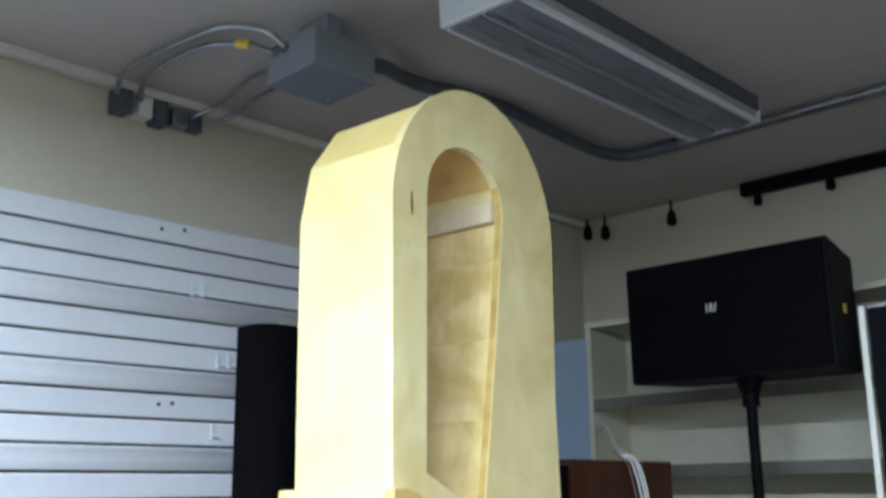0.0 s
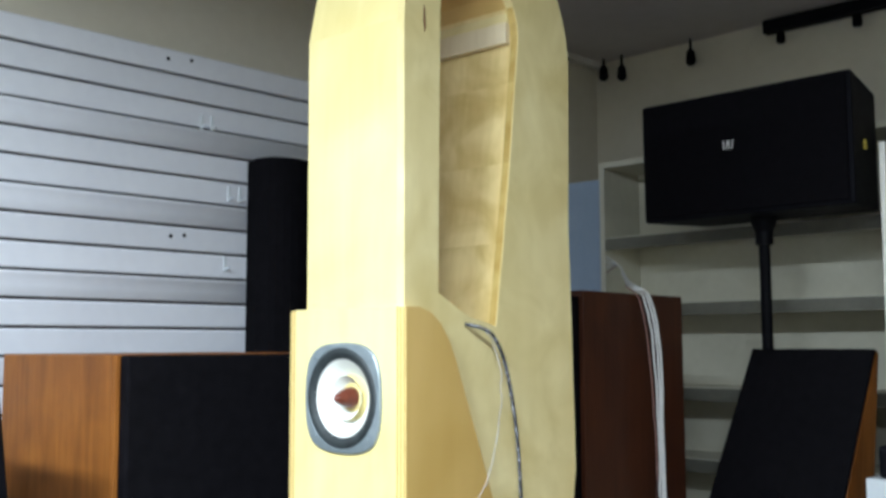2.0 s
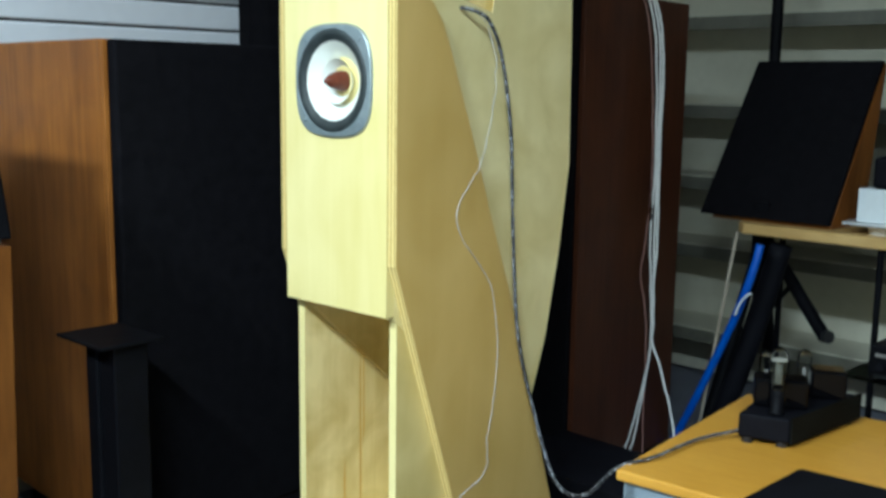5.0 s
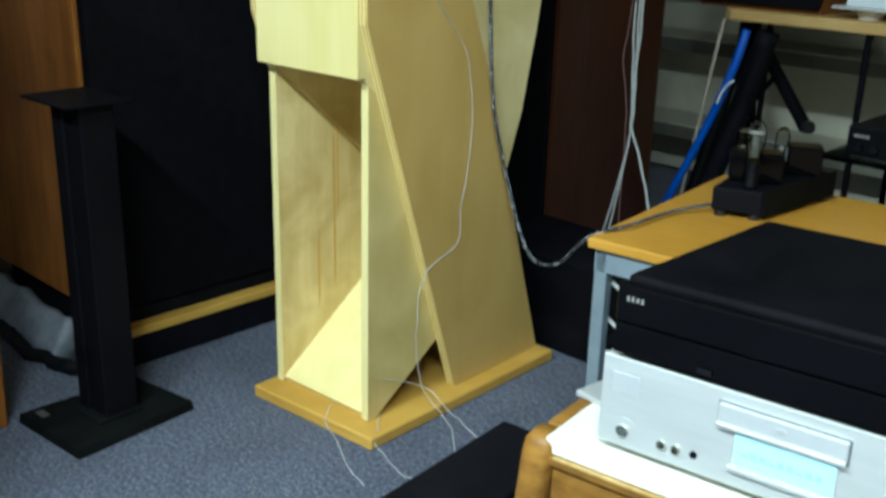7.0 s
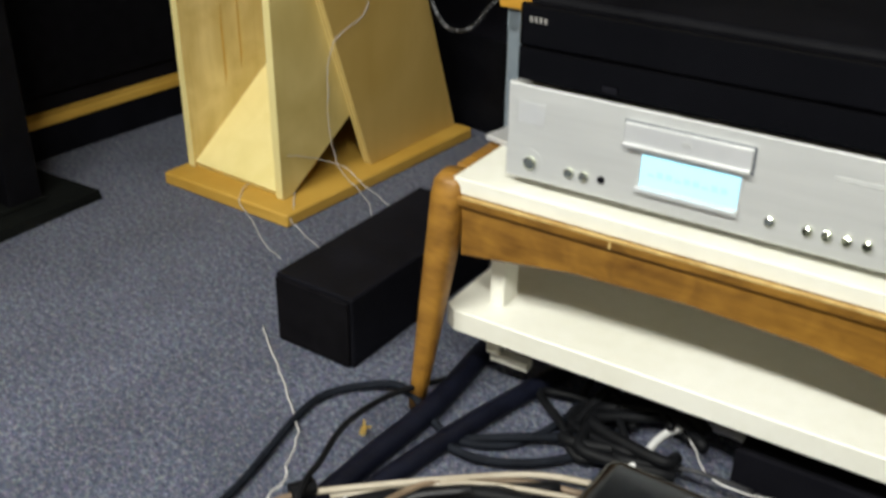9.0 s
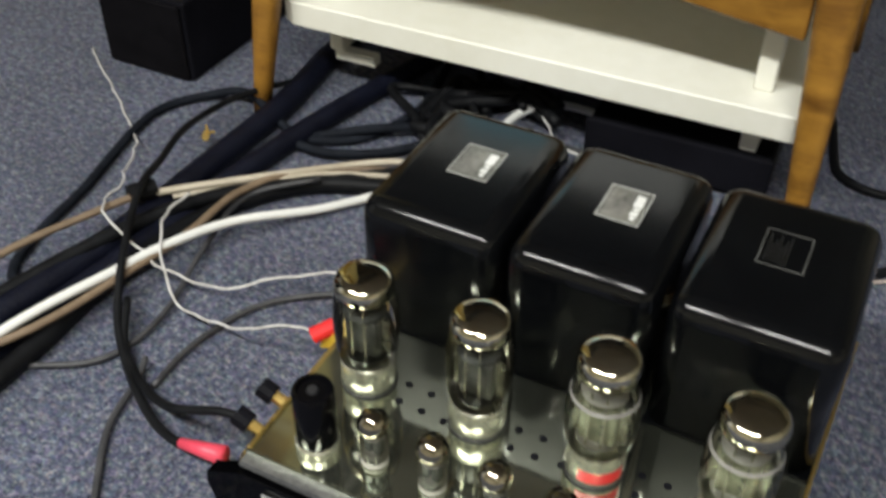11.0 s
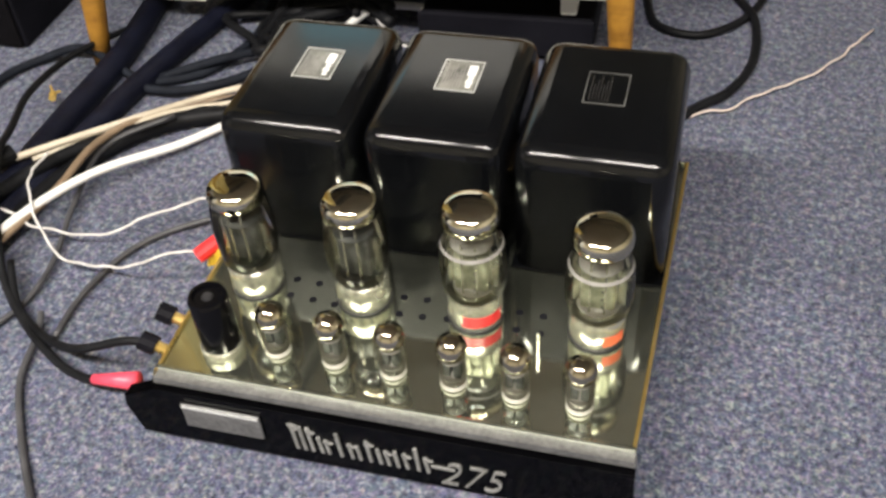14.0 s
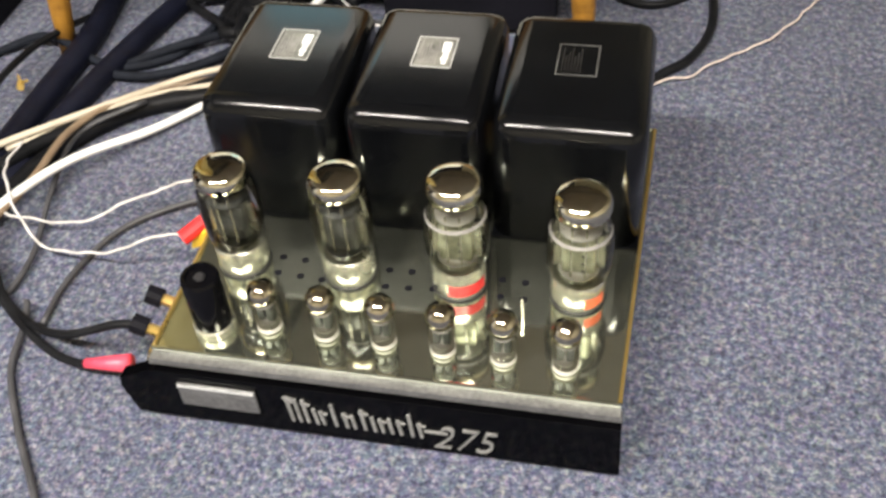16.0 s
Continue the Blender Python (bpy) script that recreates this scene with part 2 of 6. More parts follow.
M = {
    "ply": wood("pale_plywood", (0.73, 0.605, 0.232), (0.86, 0.74, 0.36), rough=0.5, scale=3.0, grain=(7, 7, 0.6), fine=0.1, figure=0.6, figure_scale=4, bump=0.02),
    "ply_warm": wood("yellowed_plywood", (0.68, 0.52, 0.16), (0.80, 0.66, 0.27), rough=0.5, scale=3.0, grain=(0.7, 7, 7), fine=0.1, figure=0.6, figure_scale=4, bump=0.02),
    "ply_side": wood("birch_plywood", (0.60, 0.485, 0.19), (0.85, 0.745, 0.40), rough=0.5, scale=2.0, grain=(5, 5, 1.2), fine=0.08, figure=0.7, figure_scale=7, bump=0.02, spread_by=0.22),
    "ply_tan": wood("darker_birch_plywood", (0.50, 0.375, 0.115), (0.72, 0.575, 0.235), rough=0.5, scale=2.0, grain=(5, 5, 1.2), fine=0.08, figure=0.6, figure_scale=6, bump=0.02),
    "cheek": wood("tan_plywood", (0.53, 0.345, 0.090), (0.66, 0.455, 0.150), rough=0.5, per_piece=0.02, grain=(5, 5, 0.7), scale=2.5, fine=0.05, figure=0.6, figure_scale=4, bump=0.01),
    "ply_inner": wood("blotched_inner_plywood", (0.54, 0.39, 0.125), (0.82, 0.665, 0.31), rough=0.5, fine=0.06, figure=0.78, figure_scale=9, bump=0.02, spread_by=0.19),
    "cut_edge": wood("cut_ply_edge", (0.40, 0.26, 0.055), (0.62, 0.46, 0.15), rough=0.6, fine=0.1, figure=0.8, figure_scale=14),
    "ply_edge": plies("plywood_edge", (0.46, 0.29, 0.07), (0.80, 0.65, 0.26), "X", 0.008),
    "base_edge": wood("orange_plywood", (0.50, 0.27, 0.036), (0.66, 0.40, 0.078), grain=(1, 1, 14), rough=0.5, fine=0.15),
    "batten": wood("pine", (0.66, 0.54, 0.32), (0.78, 0.68, 0.46)),
    "teak": wood("teak_veneer", (0.140, 0.046, 0.007), (0.29, 0.108, 0.018), grain=(7, 7, 0.7), rough=0.5, per_piece=0.02, fine=0.15, spec=0.2),
    "walnut": wood("walnut_veneer", (0.038, 0.013, 0.007), (0.088, 0.030, 0.013), grain=(16, 16, 0.5), rough=0.4, per_piece=0.02, spec=0.2),
    "table_wood": wood("worn_teak", (0.115, 0.047, 0.007), (0.40, 0.196, 0.030), grain=(1.2, 8, 8), scale=5, rough=0.45, fine=0.25, figure=0.42, figure_scale=22, bump=0.03),
    "orange_top": wood("orange_laminate", (0.53, 0.255, 0.026), (0.65, 0.34, 0.046), grain=(2, 12, 12), rough=0.35, per_piece=0.02),
    "board_wood": wood("varnished_pine_board", (0.42, 0.26, 0.085), (0.56, 0.38, 0.15), grain=(1.5, 12, 12), rough=0.4),
    "wall": surf("beige_wall_paint", (0.53, 0.49, 0.385), (0.61, 0.57, 0.46), scale=2.2, rough=0.75, bump=0.25, bump_scale=120, fine=25),
    "slat": surf("white_slat_laminate", (0.66, 0.67, 0.71), (0.76, 0.77, 0.80), scale=1.5, rough=0.35, fine=30, per_piece=0.06),
    "groove": surf("dark_groove", (0.06, 0.05, 0.05), (0.12, 0.10, 0.09), rough=0.7),
    "ceiling": surf("grey_ceiling_paint", (0.43, 0.39, 0.355), (0.52, 0.48, 0.44), scale=1.6, rough=0.8, bump=0.2, bump_scale=90, fine=14),
    "trim": surf("cream_trim_paint", (0.62, 0.60, 0.55), (0.72, 0.70, 0.64), scale=5, rough=0.5),
    "case": surf("cream_shelf_paint", (0.52, 0.50, 0.39), (0.64, 0.62, 0.50), scale=3, rough=0.5, fine=30),
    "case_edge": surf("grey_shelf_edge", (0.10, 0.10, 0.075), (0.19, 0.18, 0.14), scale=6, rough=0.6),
    "blue_panel": surf("pale_blue_card", (0.30, 0.38, 0.50), (0.38, 0.46, 0.58), scale=4, rough=0.6),
    "carpet": carpet_mat(),
    "black": surf("black_vinyl", (0.0036, 0.0036, 0.0052), (0.0080, 0.0080, 0.0115), scale=12, rough=0.6, fine=180, bump=0.2, spec=0.07),
    "grille": surf("black_grille_cloth", (0.0036, 0.0034, 0.0042), (0.0076, 0.0070, 0.0086), scale=40, rough=0.95, fine=500, bump=0.3, spec=0.04),
    "black_metal": surf("black_painted_metal", (0.0026, 0.0026, 0.0036), (0.0062, 0.0062, 0.008), scale=10, rough=0.5, fine=80, spec=0.06),
    "dusty_black": surf("dusty_black_steel", (0.002, 0.0025, 0.0025), (0.008, 0.009, 0.008), scale=14, rough=0.75, fine=90, bump=0.2, spec=0.08),
    "enamel": surf("black_gloss_enamel", (0.0018, 0.0020, 0.0026), (0.0036, 0.0040, 0.0046), scale=8, rough=0.16, fine=60, rough_var=0.03, spec=0.28),
    "grey_box": surf("grey_painted_steel", (0.15, 0.165, 0.185), (0.20, 0.215, 0.24), scale=5, rough=0.5, fine=40),
    "conduit": surf("galvanised_conduit", (0.22, 0.22, 0.24), (0.40, 0.40, 0.42), scale=20, rough=0.35, metal=0.8),
    "dark_conduit": surf("dark_cable_sheath", (0.045, 0.05, 0.06), (0.10, 0.11, 0.13), scale=20, rough=0.5),
    "fixture": surf("grey_enamel_steel", (0.30, 0.30, 0.32), (0.38, 0.38, 0.40), scale=3, rough=0.4, fine=30),
    "cap_white": surf("white_lamp_enamel", (0.62, 0.64, 0.66), (0.74, 0.76, 0.78), scale=4, rough=0.35, fine=30),
    "fixture_lens": surf("clear_lamp_cover", (0.17, 0.17, 0.19), (0.25, 0.25, 0.27), scale=4, rough=0.3, fine=40, stretch=(20, 1, 1)),
    "white": surf("worn_white_laminate", (0.79, 0.775, 0.67), (0.89, 0.88, 0.80), scale=5, rough=0.4, fine=50),
    "white_card": surf("white_card", (0.62, 0.66, 0.68), (0.74, 0.78, 0.80), scale=4, rough=0.5),
    "silver": surf("satin_silver_panel", (0.66, 0.67, 0.66), (0.74, 0.75, 0.74), scale=6, rough=0.42, metal=0.45, fine=240, stretch=(1, 1, 12), fine_amount=0.15),
    "silver_light": surf("satin_aluminium", (0.74, 0.75, 0.75), (0.82, 0.83, 0.83), scale=6, rough=0.3, metal=0.5),
    "steel_blue": surf("blue_grey_steel", (0.19, 0.23, 0.27), (0.27, 0.32, 0.36), scale=6, rough=0.45),
    "chrome": surf("polished_chrome", (0.50, 0.535, 0.43), (0.68, 0.71, 0.59), scale=5, rough=0.055, metal=0.97, fine=40, rough_var=0.03),
    "getter": surf("getter_mirror", (0.42, 0.38, 0.27), (0.66, 0.63, 0.52), scale=20, rough=0.05, metal=1.0, rough_var=0.03),
    "small_getter": surf("brown_getter_mirror", (0.31, 0.275, 0.205), (0.48, 0.44, 0.35), scale=20, rough=0.06, metal=1.0, rough_var=0.03),
    "anode": surf("grey_anode", (0.045, 0.050, 0.046), (0.16, 0.17, 0.155), scale=60, rough=0.4, metal=0.3),
    "pale_anode": surf("olive_grey_anode", (0.16, 0.165, 0.11), (0.42, 0.43, 0.31), scale=60, rough=0.35, metal=0.5),
    "mica": surf("mica_disc", (0.36, 0.35, 0.31), (0.50, 0.48, 0.44), scale=40, rough=0.4),
    "tube_base": surf("nickel_tube_base", (0.60, 0.60, 0.48), (0.76, 0.76, 0.63), scale=20, rough=0.24, metal=0.85),
    "tube_glass": glass_mat("tube_glass", (0.97, 0.98, 0.96), ior=1.22),
    "smoke_glass": glass_mat("smoked_tube_glass", (0.86, 0.85, 0.84), ior=1.22),
    "shelf_glass": glass_mat("shelf_glass", (0.80, 0.90, 0.86)),
    "red": surf("red_plastic", (0.62, 0.012, 0.016), (0.78, 0.03, 0.03), scale=30, rough=0.35),
    "pink_red": surf("pinkish_red_plastic", (0.66, 0.05, 0.09), (0.78, 0.09, 0.14), scale=30, rough=0.4),
    "orange_red": surf("orange_print", (0.70, 0.10, 0.03), (0.78, 0.16, 0.05), scale=30, rough=0.5),
    "yellow": surf("yellow_plastic", (0.62, 0.42, 0.03), (0.74, 0.52, 0.06), scale=20, rough=0.45),
    "brass": surf("brass", (0.62, 0.42, 0.12), (0.76, 0.55, 0.20), scale=20, rough=0.3, metal=0.9),
    "surround": surf("grey_rubber_surround", (0.012, 0.016, 0.016), (0.030, 0.038, 0.038), scale=30, rough=0.6),
    "cone": surf("white_paper_cone", (0.75, 0.755, 0.68), (0.83, 0.835, 0.76), scale=20, rough=0.8, bump=0.2),
    "panel_black": surf("black_panel_glass", (0.0008, 0.0008, 0.001), (0.0016, 0.0016, 0.002), scale=8, rough=0.08, fine=60, rough_var=0.02, spec=0.06),
    "piano_black": surf("piano_black_plastic", (0.0015, 0.0015, 0.002), (0.003, 0.003, 0.004), scale=8, rough=0.12, fine=60, rough_var=0.03, spec=0.14),
    "rubber": surf("black_rubber", (0.008, 0.008, 0.009), (0.018, 0.018, 0.020), scale=20, rough=0.45),
    "frame_grey": surf("grey_cast_frame", (0.21, 0.25, 0.26), (0.33, 0.37, 0.38), scale=20, rough=0.42, metal=0.4),
    "plug_wood": wood("dark_plug_wood", (0.10, 0.022, 0.010), (0.17, 0.045, 0.02), rough=0.3),
    "lcd": glow_mat("lcd_backlight", (0.30, 0.70, 0.86), 0.75),
    "lcd_dim": glow_mat("lcd_segments", (0.24, 0.63, 0.81), 0.74),
    "lamp_cover": glow_mat("lit_lamp_cover", (0.95, 1.0, 0.97), 4.0),
    "silver_print": surf("silver_print", (0.15, 0.15, 0.145), (0.36, 0.36, 0.345), scale=220, rough=0.45, metal=0.3),
    "label_print": surf("label_print", (0.34, 0.34, 0.32), (0.50, 0.50, 0.48), scale=60, rough=0.5),
    "faint_print": surf("faint_print", (0.05, 0.05, 0.048), (0.10, 0.10, 0.096), scale=60, rough=0.5),
    "ghost_print": surf("ghost_print", (0.005, 0.005, 0.005), (0.022, 0.022, 0.022), scale=90, rough=0.4),
    "pale_print": surf("pale_print", (0.50, 0.51, 0.50), (0.58, 0.59, 0.58), scale=60, rough=0.5),
    "rubbed_wood": surf("rubbed_wood_edge", (0.36, 0.20, 0.045), (0.62, 0.44, 0.17), scale=30, rough=0.5, fine=120),
    "moulding": surf("grey_metal_moulding", (0.10, 0.10, 0.10), (0.24, 0.24, 0.235), scale=60, rough=0.4, metal=0.5, fine=240, fine_amount=0.5),
    "worn_label": surf("worn_grey_label", (0.07, 0.07, 0.06), (0.27, 0.27, 0.235), scale=60, rough=0.35, metal=0.4),
    "white_print": surf("white_print", (0.70, 0.70, 0.68), (0.78, 0.78, 0.76), scale=60, rough=0.5),
    "dim_print": surf("worn_print", (0.20, 0.19, 0.18), (0.30, 0.29, 0.27), scale=60, rough=0.5),
    "yellow_print": surf("yellow_print", (0.55, 0.45, 0.05), (0.65, 0.52, 0.08), scale=60, rough=0.5),
    "navy_cable": surf("navy_cable_sleeve", (0.0022, 0.0026, 0.007), (0.005, 0.0065, 0.016), scale=30, rough=0.5, fine=300, bump=0.3, spec=0.2),
    "black_cable": surf("black_cable", (0.003, 0.0032, 0.004), (0.008, 0.0085, 0.010), scale=30, rough=0.55, spec=0.15),
    "grey_cable": surf("grey_cable", (0.025, 0.025, 0.028), (0.06, 0.06, 0.065), scale=30, rough=0.5),
    "cream_cable": surf("cream_cable", (0.34, 0.28, 0.20), (0.60, 0.54, 0.44), scale=9, rough=0.5, fine=60),
    "slate_cable": surf("slate_rubber_cable", (0.005, 0.006, 0.009), (0.014, 0.017, 0.024), scale=30, rough=0.7, fine=120, spec=0.1),
    "gold_plate": surf("gold_plate", (0.72, 0.46, 0.10), (0.84, 0.58, 0.18), scale=40, rough=0.4, metal=0.55),
    "brown_cable": surf("brown_cable", (0.12, 0.080, 0.050), (0.25, 0.18, 0.12), scale=12, rough=0.5, fine=80),
    "white_cable": surf("white_cable", (0.68, 0.68, 0.66), (0.80, 0.80, 0.78), scale=8, rough=0.45),
    "wire": surf("white_hookup_wire", (0.44, 0.42, 0.40), (0.66, 0.65, 0.64), scale=60, rough=0.5),
    "copper": surf("copper_bell_wire", (0.55, 0.43, 0.37), (0.76, 0.66, 0.60), scale=30, rough=0.4),
    "braid": flecks("braided_sleeve", (0.005, 0.005, 0.007), (0.36, 0.37, 0.40), 240, 0.545),
    "blue_foam": surf("bright_blue_plastic", (0.006, 0.06, 0.40), (0.012, 0.11, 0.56), scale=10, rough=0.4),
    "packing": surf("grey_packing_cloth", (0.12, 0.13, 0.155), (0.25, 0.265, 0.30), scale=14, rough=0.9, fine=70, bump=0.6),
    "red_cable": surf("rust_red_cable", (0.24, 0.12, 0.10), (0.36, 0.20, 0.17), scale=20, rough=0.5),
}


# ---- geometry helpers ----
def part(name, bm, material, parent=None, label="", smooth=False):
    """One mesh object, under a thing or a part where one is given."""
    me = bpy.data.meshes.new(name)
    bmesh.ops.recalc_face_normals(bm, faces=bm.faces)
    bm.to_mesh(me)
    bm.free()
    if smooth:
        for f in me.polygons:
            f.use_smooth = True
    me.materials.append(M[material])
    ob = new(name, me)
    if parent is not None:
        ob.parent = parent
    if label:
        ob["label"] = label
    return ob


def thing(name, m, label, category, group="", kind=""):
    ob = new(name)
    ob.matrix_world = m
    ob.empty_display_size = 0.05
    return tagged(ob, label, category, group, kind)


def box(x0, x1, y0, y1, z0, z1, bevel=0.0, seg=2, bm=None):
    bm = bm or bmesh.new()
    vs = [bm.verts.new((x, y, z)) for z in (z0, z1) for y in (y0, y1) for x in (x0, x1)]
    fs = [bm.faces.new([vs[i] for i in q]) for q in ((0, 2, 3, 1), (4, 5, 7, 6), (0, 1, 5, 4), (2, 6, 7, 3), (0, 4, 6, 2), (1, 3, 7, 5))]
    if bevel:
        es = list({e for f in fs for e in f.edges})
        bmesh.ops.bevel(bm, geom=es, offset=bevel, segments=seg, profile=0.5, affect="EDGES")
    return bm


def hexa(lower, upper, bevel=0.0, seg=2):
    """A six-sided solid from four lower and four upper corners, in the same order round."""
    bm = bmesh.new()
    a, b = [bm.verts.new(v) for v in lower], [bm.verts.new(v) for v in upper]
    bm.faces.new(a[::-1])
    bm.faces.new(b)
    for i in range(4):
        bm.faces.new((a[i], a[(i + 1) % 4], b[(i + 1) % 4], b[i]))
    if bevel:
        bmesh.ops.bevel(bm, geom=list(bm.edges), offset=bevel, segments=seg, profile=0.5, affect="EDGES")
    return bm


AXES = {"x": lambda u, v, w: (w, u, v), "y": lambda u, v, w: (u, w, v), "z": lambda u, v, w: (u, v, w)}


def prism(outline, axis, a0, a1, holes=(), bevel=0.0):
    """A flat outline (with holes) drawn out along an axis from a0 to a1."""
    bm, put = bmesh.new(), AXES[axis]
    caps = ([], [])
    for loop in (outline, *holes):
        rings = []
        for k, w in enumerate((a0, a1)):
            vs = [bm.verts.new(put(u, v, w)) for u, v in loop]
            caps[k].extend(bm.edges.new((vs[i], vs[(i + 1) % len(vs)])) for i in range(len(vs)))
            rings.append(vs)
        p, q = rings
        for i in range(len(p)):
            j = (i + 1) % len(p)
            bm.faces.new((p[i], p[j], q[j], q[i]))
    for es in caps:
        bmesh.ops.triangle_fill(bm, use_beauty=True, use_dissolve=True, edges=es)
    if bevel:
        sharp = [e for e in bm.edges if len(e.link_faces) == 2 and e.calc_face_angle(0) > 0.6]
        bmesh.ops.bevel(bm, geom=sharp, offset=bevel, segments=1, affect="EDGES")
    return bm


def lathe(profile, n=24, m=None, bm=None, close=True):
    """A profile of (radius, height) turned round z."""
    bm = bm or bmesh.new()
    m = m or Matrix.Identity(4)
    rings = []
    for r, z in profile:
        if r < 1e-6:
            rings.append([bm.verts.new(m @ Vector((0, 0, z)))])
        else:
            rings.append([bm.verts.new(m @ Vector((r * math.cos(2 * math.pi * i / n), r * math.sin(2 * math.pi * i / n), z))) for i in range(n)])
    for a, b in zip(rings, rings[1:]):
        for i in range(n):
            j = (i + 1) % n
            if len(a) == 1 and len(b) == 1:
                continue
            if len(a) == 1:
                bm.faces.new((a[0], b[j], b[i]))
            elif len(b) == 1:
                bm.faces.new((a[i], a[j], b[0]))
            else:
                bm.faces.new((a[i], a[j], b[j], b[i]))
    if close:
        for ring in (rings[0], rings[-1]):
            if len(ring) > 1:
                bm.faces.new(ring)
    return bm


def rod(a, b, r, n=12, r2=None, bm=None):
    a, b = Vector(a), Vector(b)
    m = Matrix.Translation(a) @ (b - a).to_track_quat("Z", "Y").to_matrix().to_4x4()
    return lathe([(r, 0), (r if r2 is None else r2, (b - a).length)], n, m, bm)


def smooth_path(points, steps=6):
    """A rounded line through the points (Catmull-Rom)."""
    ps = [Vector(p) for p in points]
    ps = [2 * ps[0] - ps[1], *ps, 2 * ps[-1] - ps[-2]]
    out = []
    for i in range(1, len(ps) - 2):
        a, b, c, d = ps[i - 1:i + 3]
        for k in range(steps):
            t = k / steps
            out.append(0.5 * (2 * b + (c - a) * t + (2 * a - 5 * b + 4 * c - d) * t * t + (3 * b - a - 3 * c + d) * t ** 3))
    out.append(ps[-2])
    return out


def tube(points, r, n=8, steps=6, bm=None, wobble=0.0):
    """A round cable along a rounded line."""
    bm = bm or bmesh.new()
    ps = smooth_path(points, steps)
    if wobble:
        ps = [p + wobble * noise.noise_vector(p * 45) for p in ps]
    rings, up = [], Vector((0.0, 0.0, 1.0))
    for i, p in enumerate(ps):
        d = (ps[min(i + 1, len(ps) - 1)] - ps[max(i - 1, 0)]).normalized()
        s = d.cross(up)
        if s.length < 0.05:
            s = d.cross(Vector((1.0, 0.0, 0.0)))
        s.normalize()
        u = s.cross(d)
        rings.append([bm.verts.new(p + r * (math.cos(2 * math.pi * k / n) * s + math.sin(2 * math.pi * k / n) * u)) for k in range(n)])
    for a, b in zip(rings, rings[1:]):
        for k in range(n):
            j = (k + 1) % n
            bm.faces.new((a[k], a[j], b[j], b[k]))
    bm.faces.new(rings[0])
    bm.faces.new(rings[-1])
    return bm


def cable(name, points, r, material, label, steps=6, wobble=0.0, lift=0.0, group="cables on the carpet"):
    ps = [(x, y, z + lift) for x, y, z in points]
    ob = part(name, tube(ps, r, 8, steps, wobble=wobble), material, smooth=True)
    return tagged(ob, label, "cable", group)


def letters(text, size, depth, m, material, parent, name="lettering", width=1.0, thin=0.0):
    cu = bpy.data.curves.new(name, "FONT")
    cu.body, cu.size, cu.extrude, cu.offset = text, size, depth, -thin
    tmp = new(name, cu)
    me = bpy.data.meshes.new_from_object(tmp.evaluated_get(bpy.context.evaluated_depsgraph_get()))
    bpy.data.objects.remove(tmp)
    me.transform(m @ Matrix.Diagonal((width, 1, 1, 1)))
    me.materials.clear()
    me.materials.append(M[material])
    ob = new(name, me)
    ob.parent = parent
    return ob


# ---- the room ----
XL, XR, YF, YB, ZC = -2.76, 2.4, -2.6, 3.84, 2.48
for nm, a in (("floor", (XL - 0.12, XR + 0.12, YF - 0.12, YB + 0.12, -0.1, 0.0)),):
    tagged(part(nm, box(*a), "carpet"), "blue-grey speckled loop-pile carpet", "floor", kind="structure")
tagged(part("ceiling", box(XL - 0.12, XR + 0.12, YF - 0.12, YB + 0.12, ZC, ZC + 0.1), "ceiling"), "grey-beige painted plaster ceiling", "ceiling", kind="structure")
wall_left = tagged(part("wall_left", box(XL - 0.12, XL, YF, YB, 0, ZC), "wall"), "beige painted wall above white slat boards", "wall", kind="structure")
tagged(part("wall_back", box(XL, XR, YB, YB + 0.12, 0, ZC), "wall"), "beige painted wall behind open shelves", "wall", kind="structure")
tagged(part("wall_right", box(XR, XR + 0.12, YF, YB, 0, ZC), "wall"), "plain beige painted wall", "wall", kind="structure")
tagged(part("wall_front", box(XL, XR, YF - 0.12, YF, 0, ZC), "wall"), "plain beige painted wall", "wall", kind="structure")
tagged(part("trim", hexa([(-2.70, YF + 0.01, 2.452), (-2.668, YF + 0.01, 2.452), (-2.722, YB - 0.01, 2.452), (-2.754, YB - 0.01, 2.452)], [(-2.70, YF + 0.01, ZC - 0.001), (-2.668, YF + 0.01, ZC - 0.001), (-2.722, YB - 0.01, ZC - 0.001), (-2.754, YB - 0.01, ZC - 0.001)]), "trim"), "cream painted strip along wall and ceiling", "trim", kind="structure")

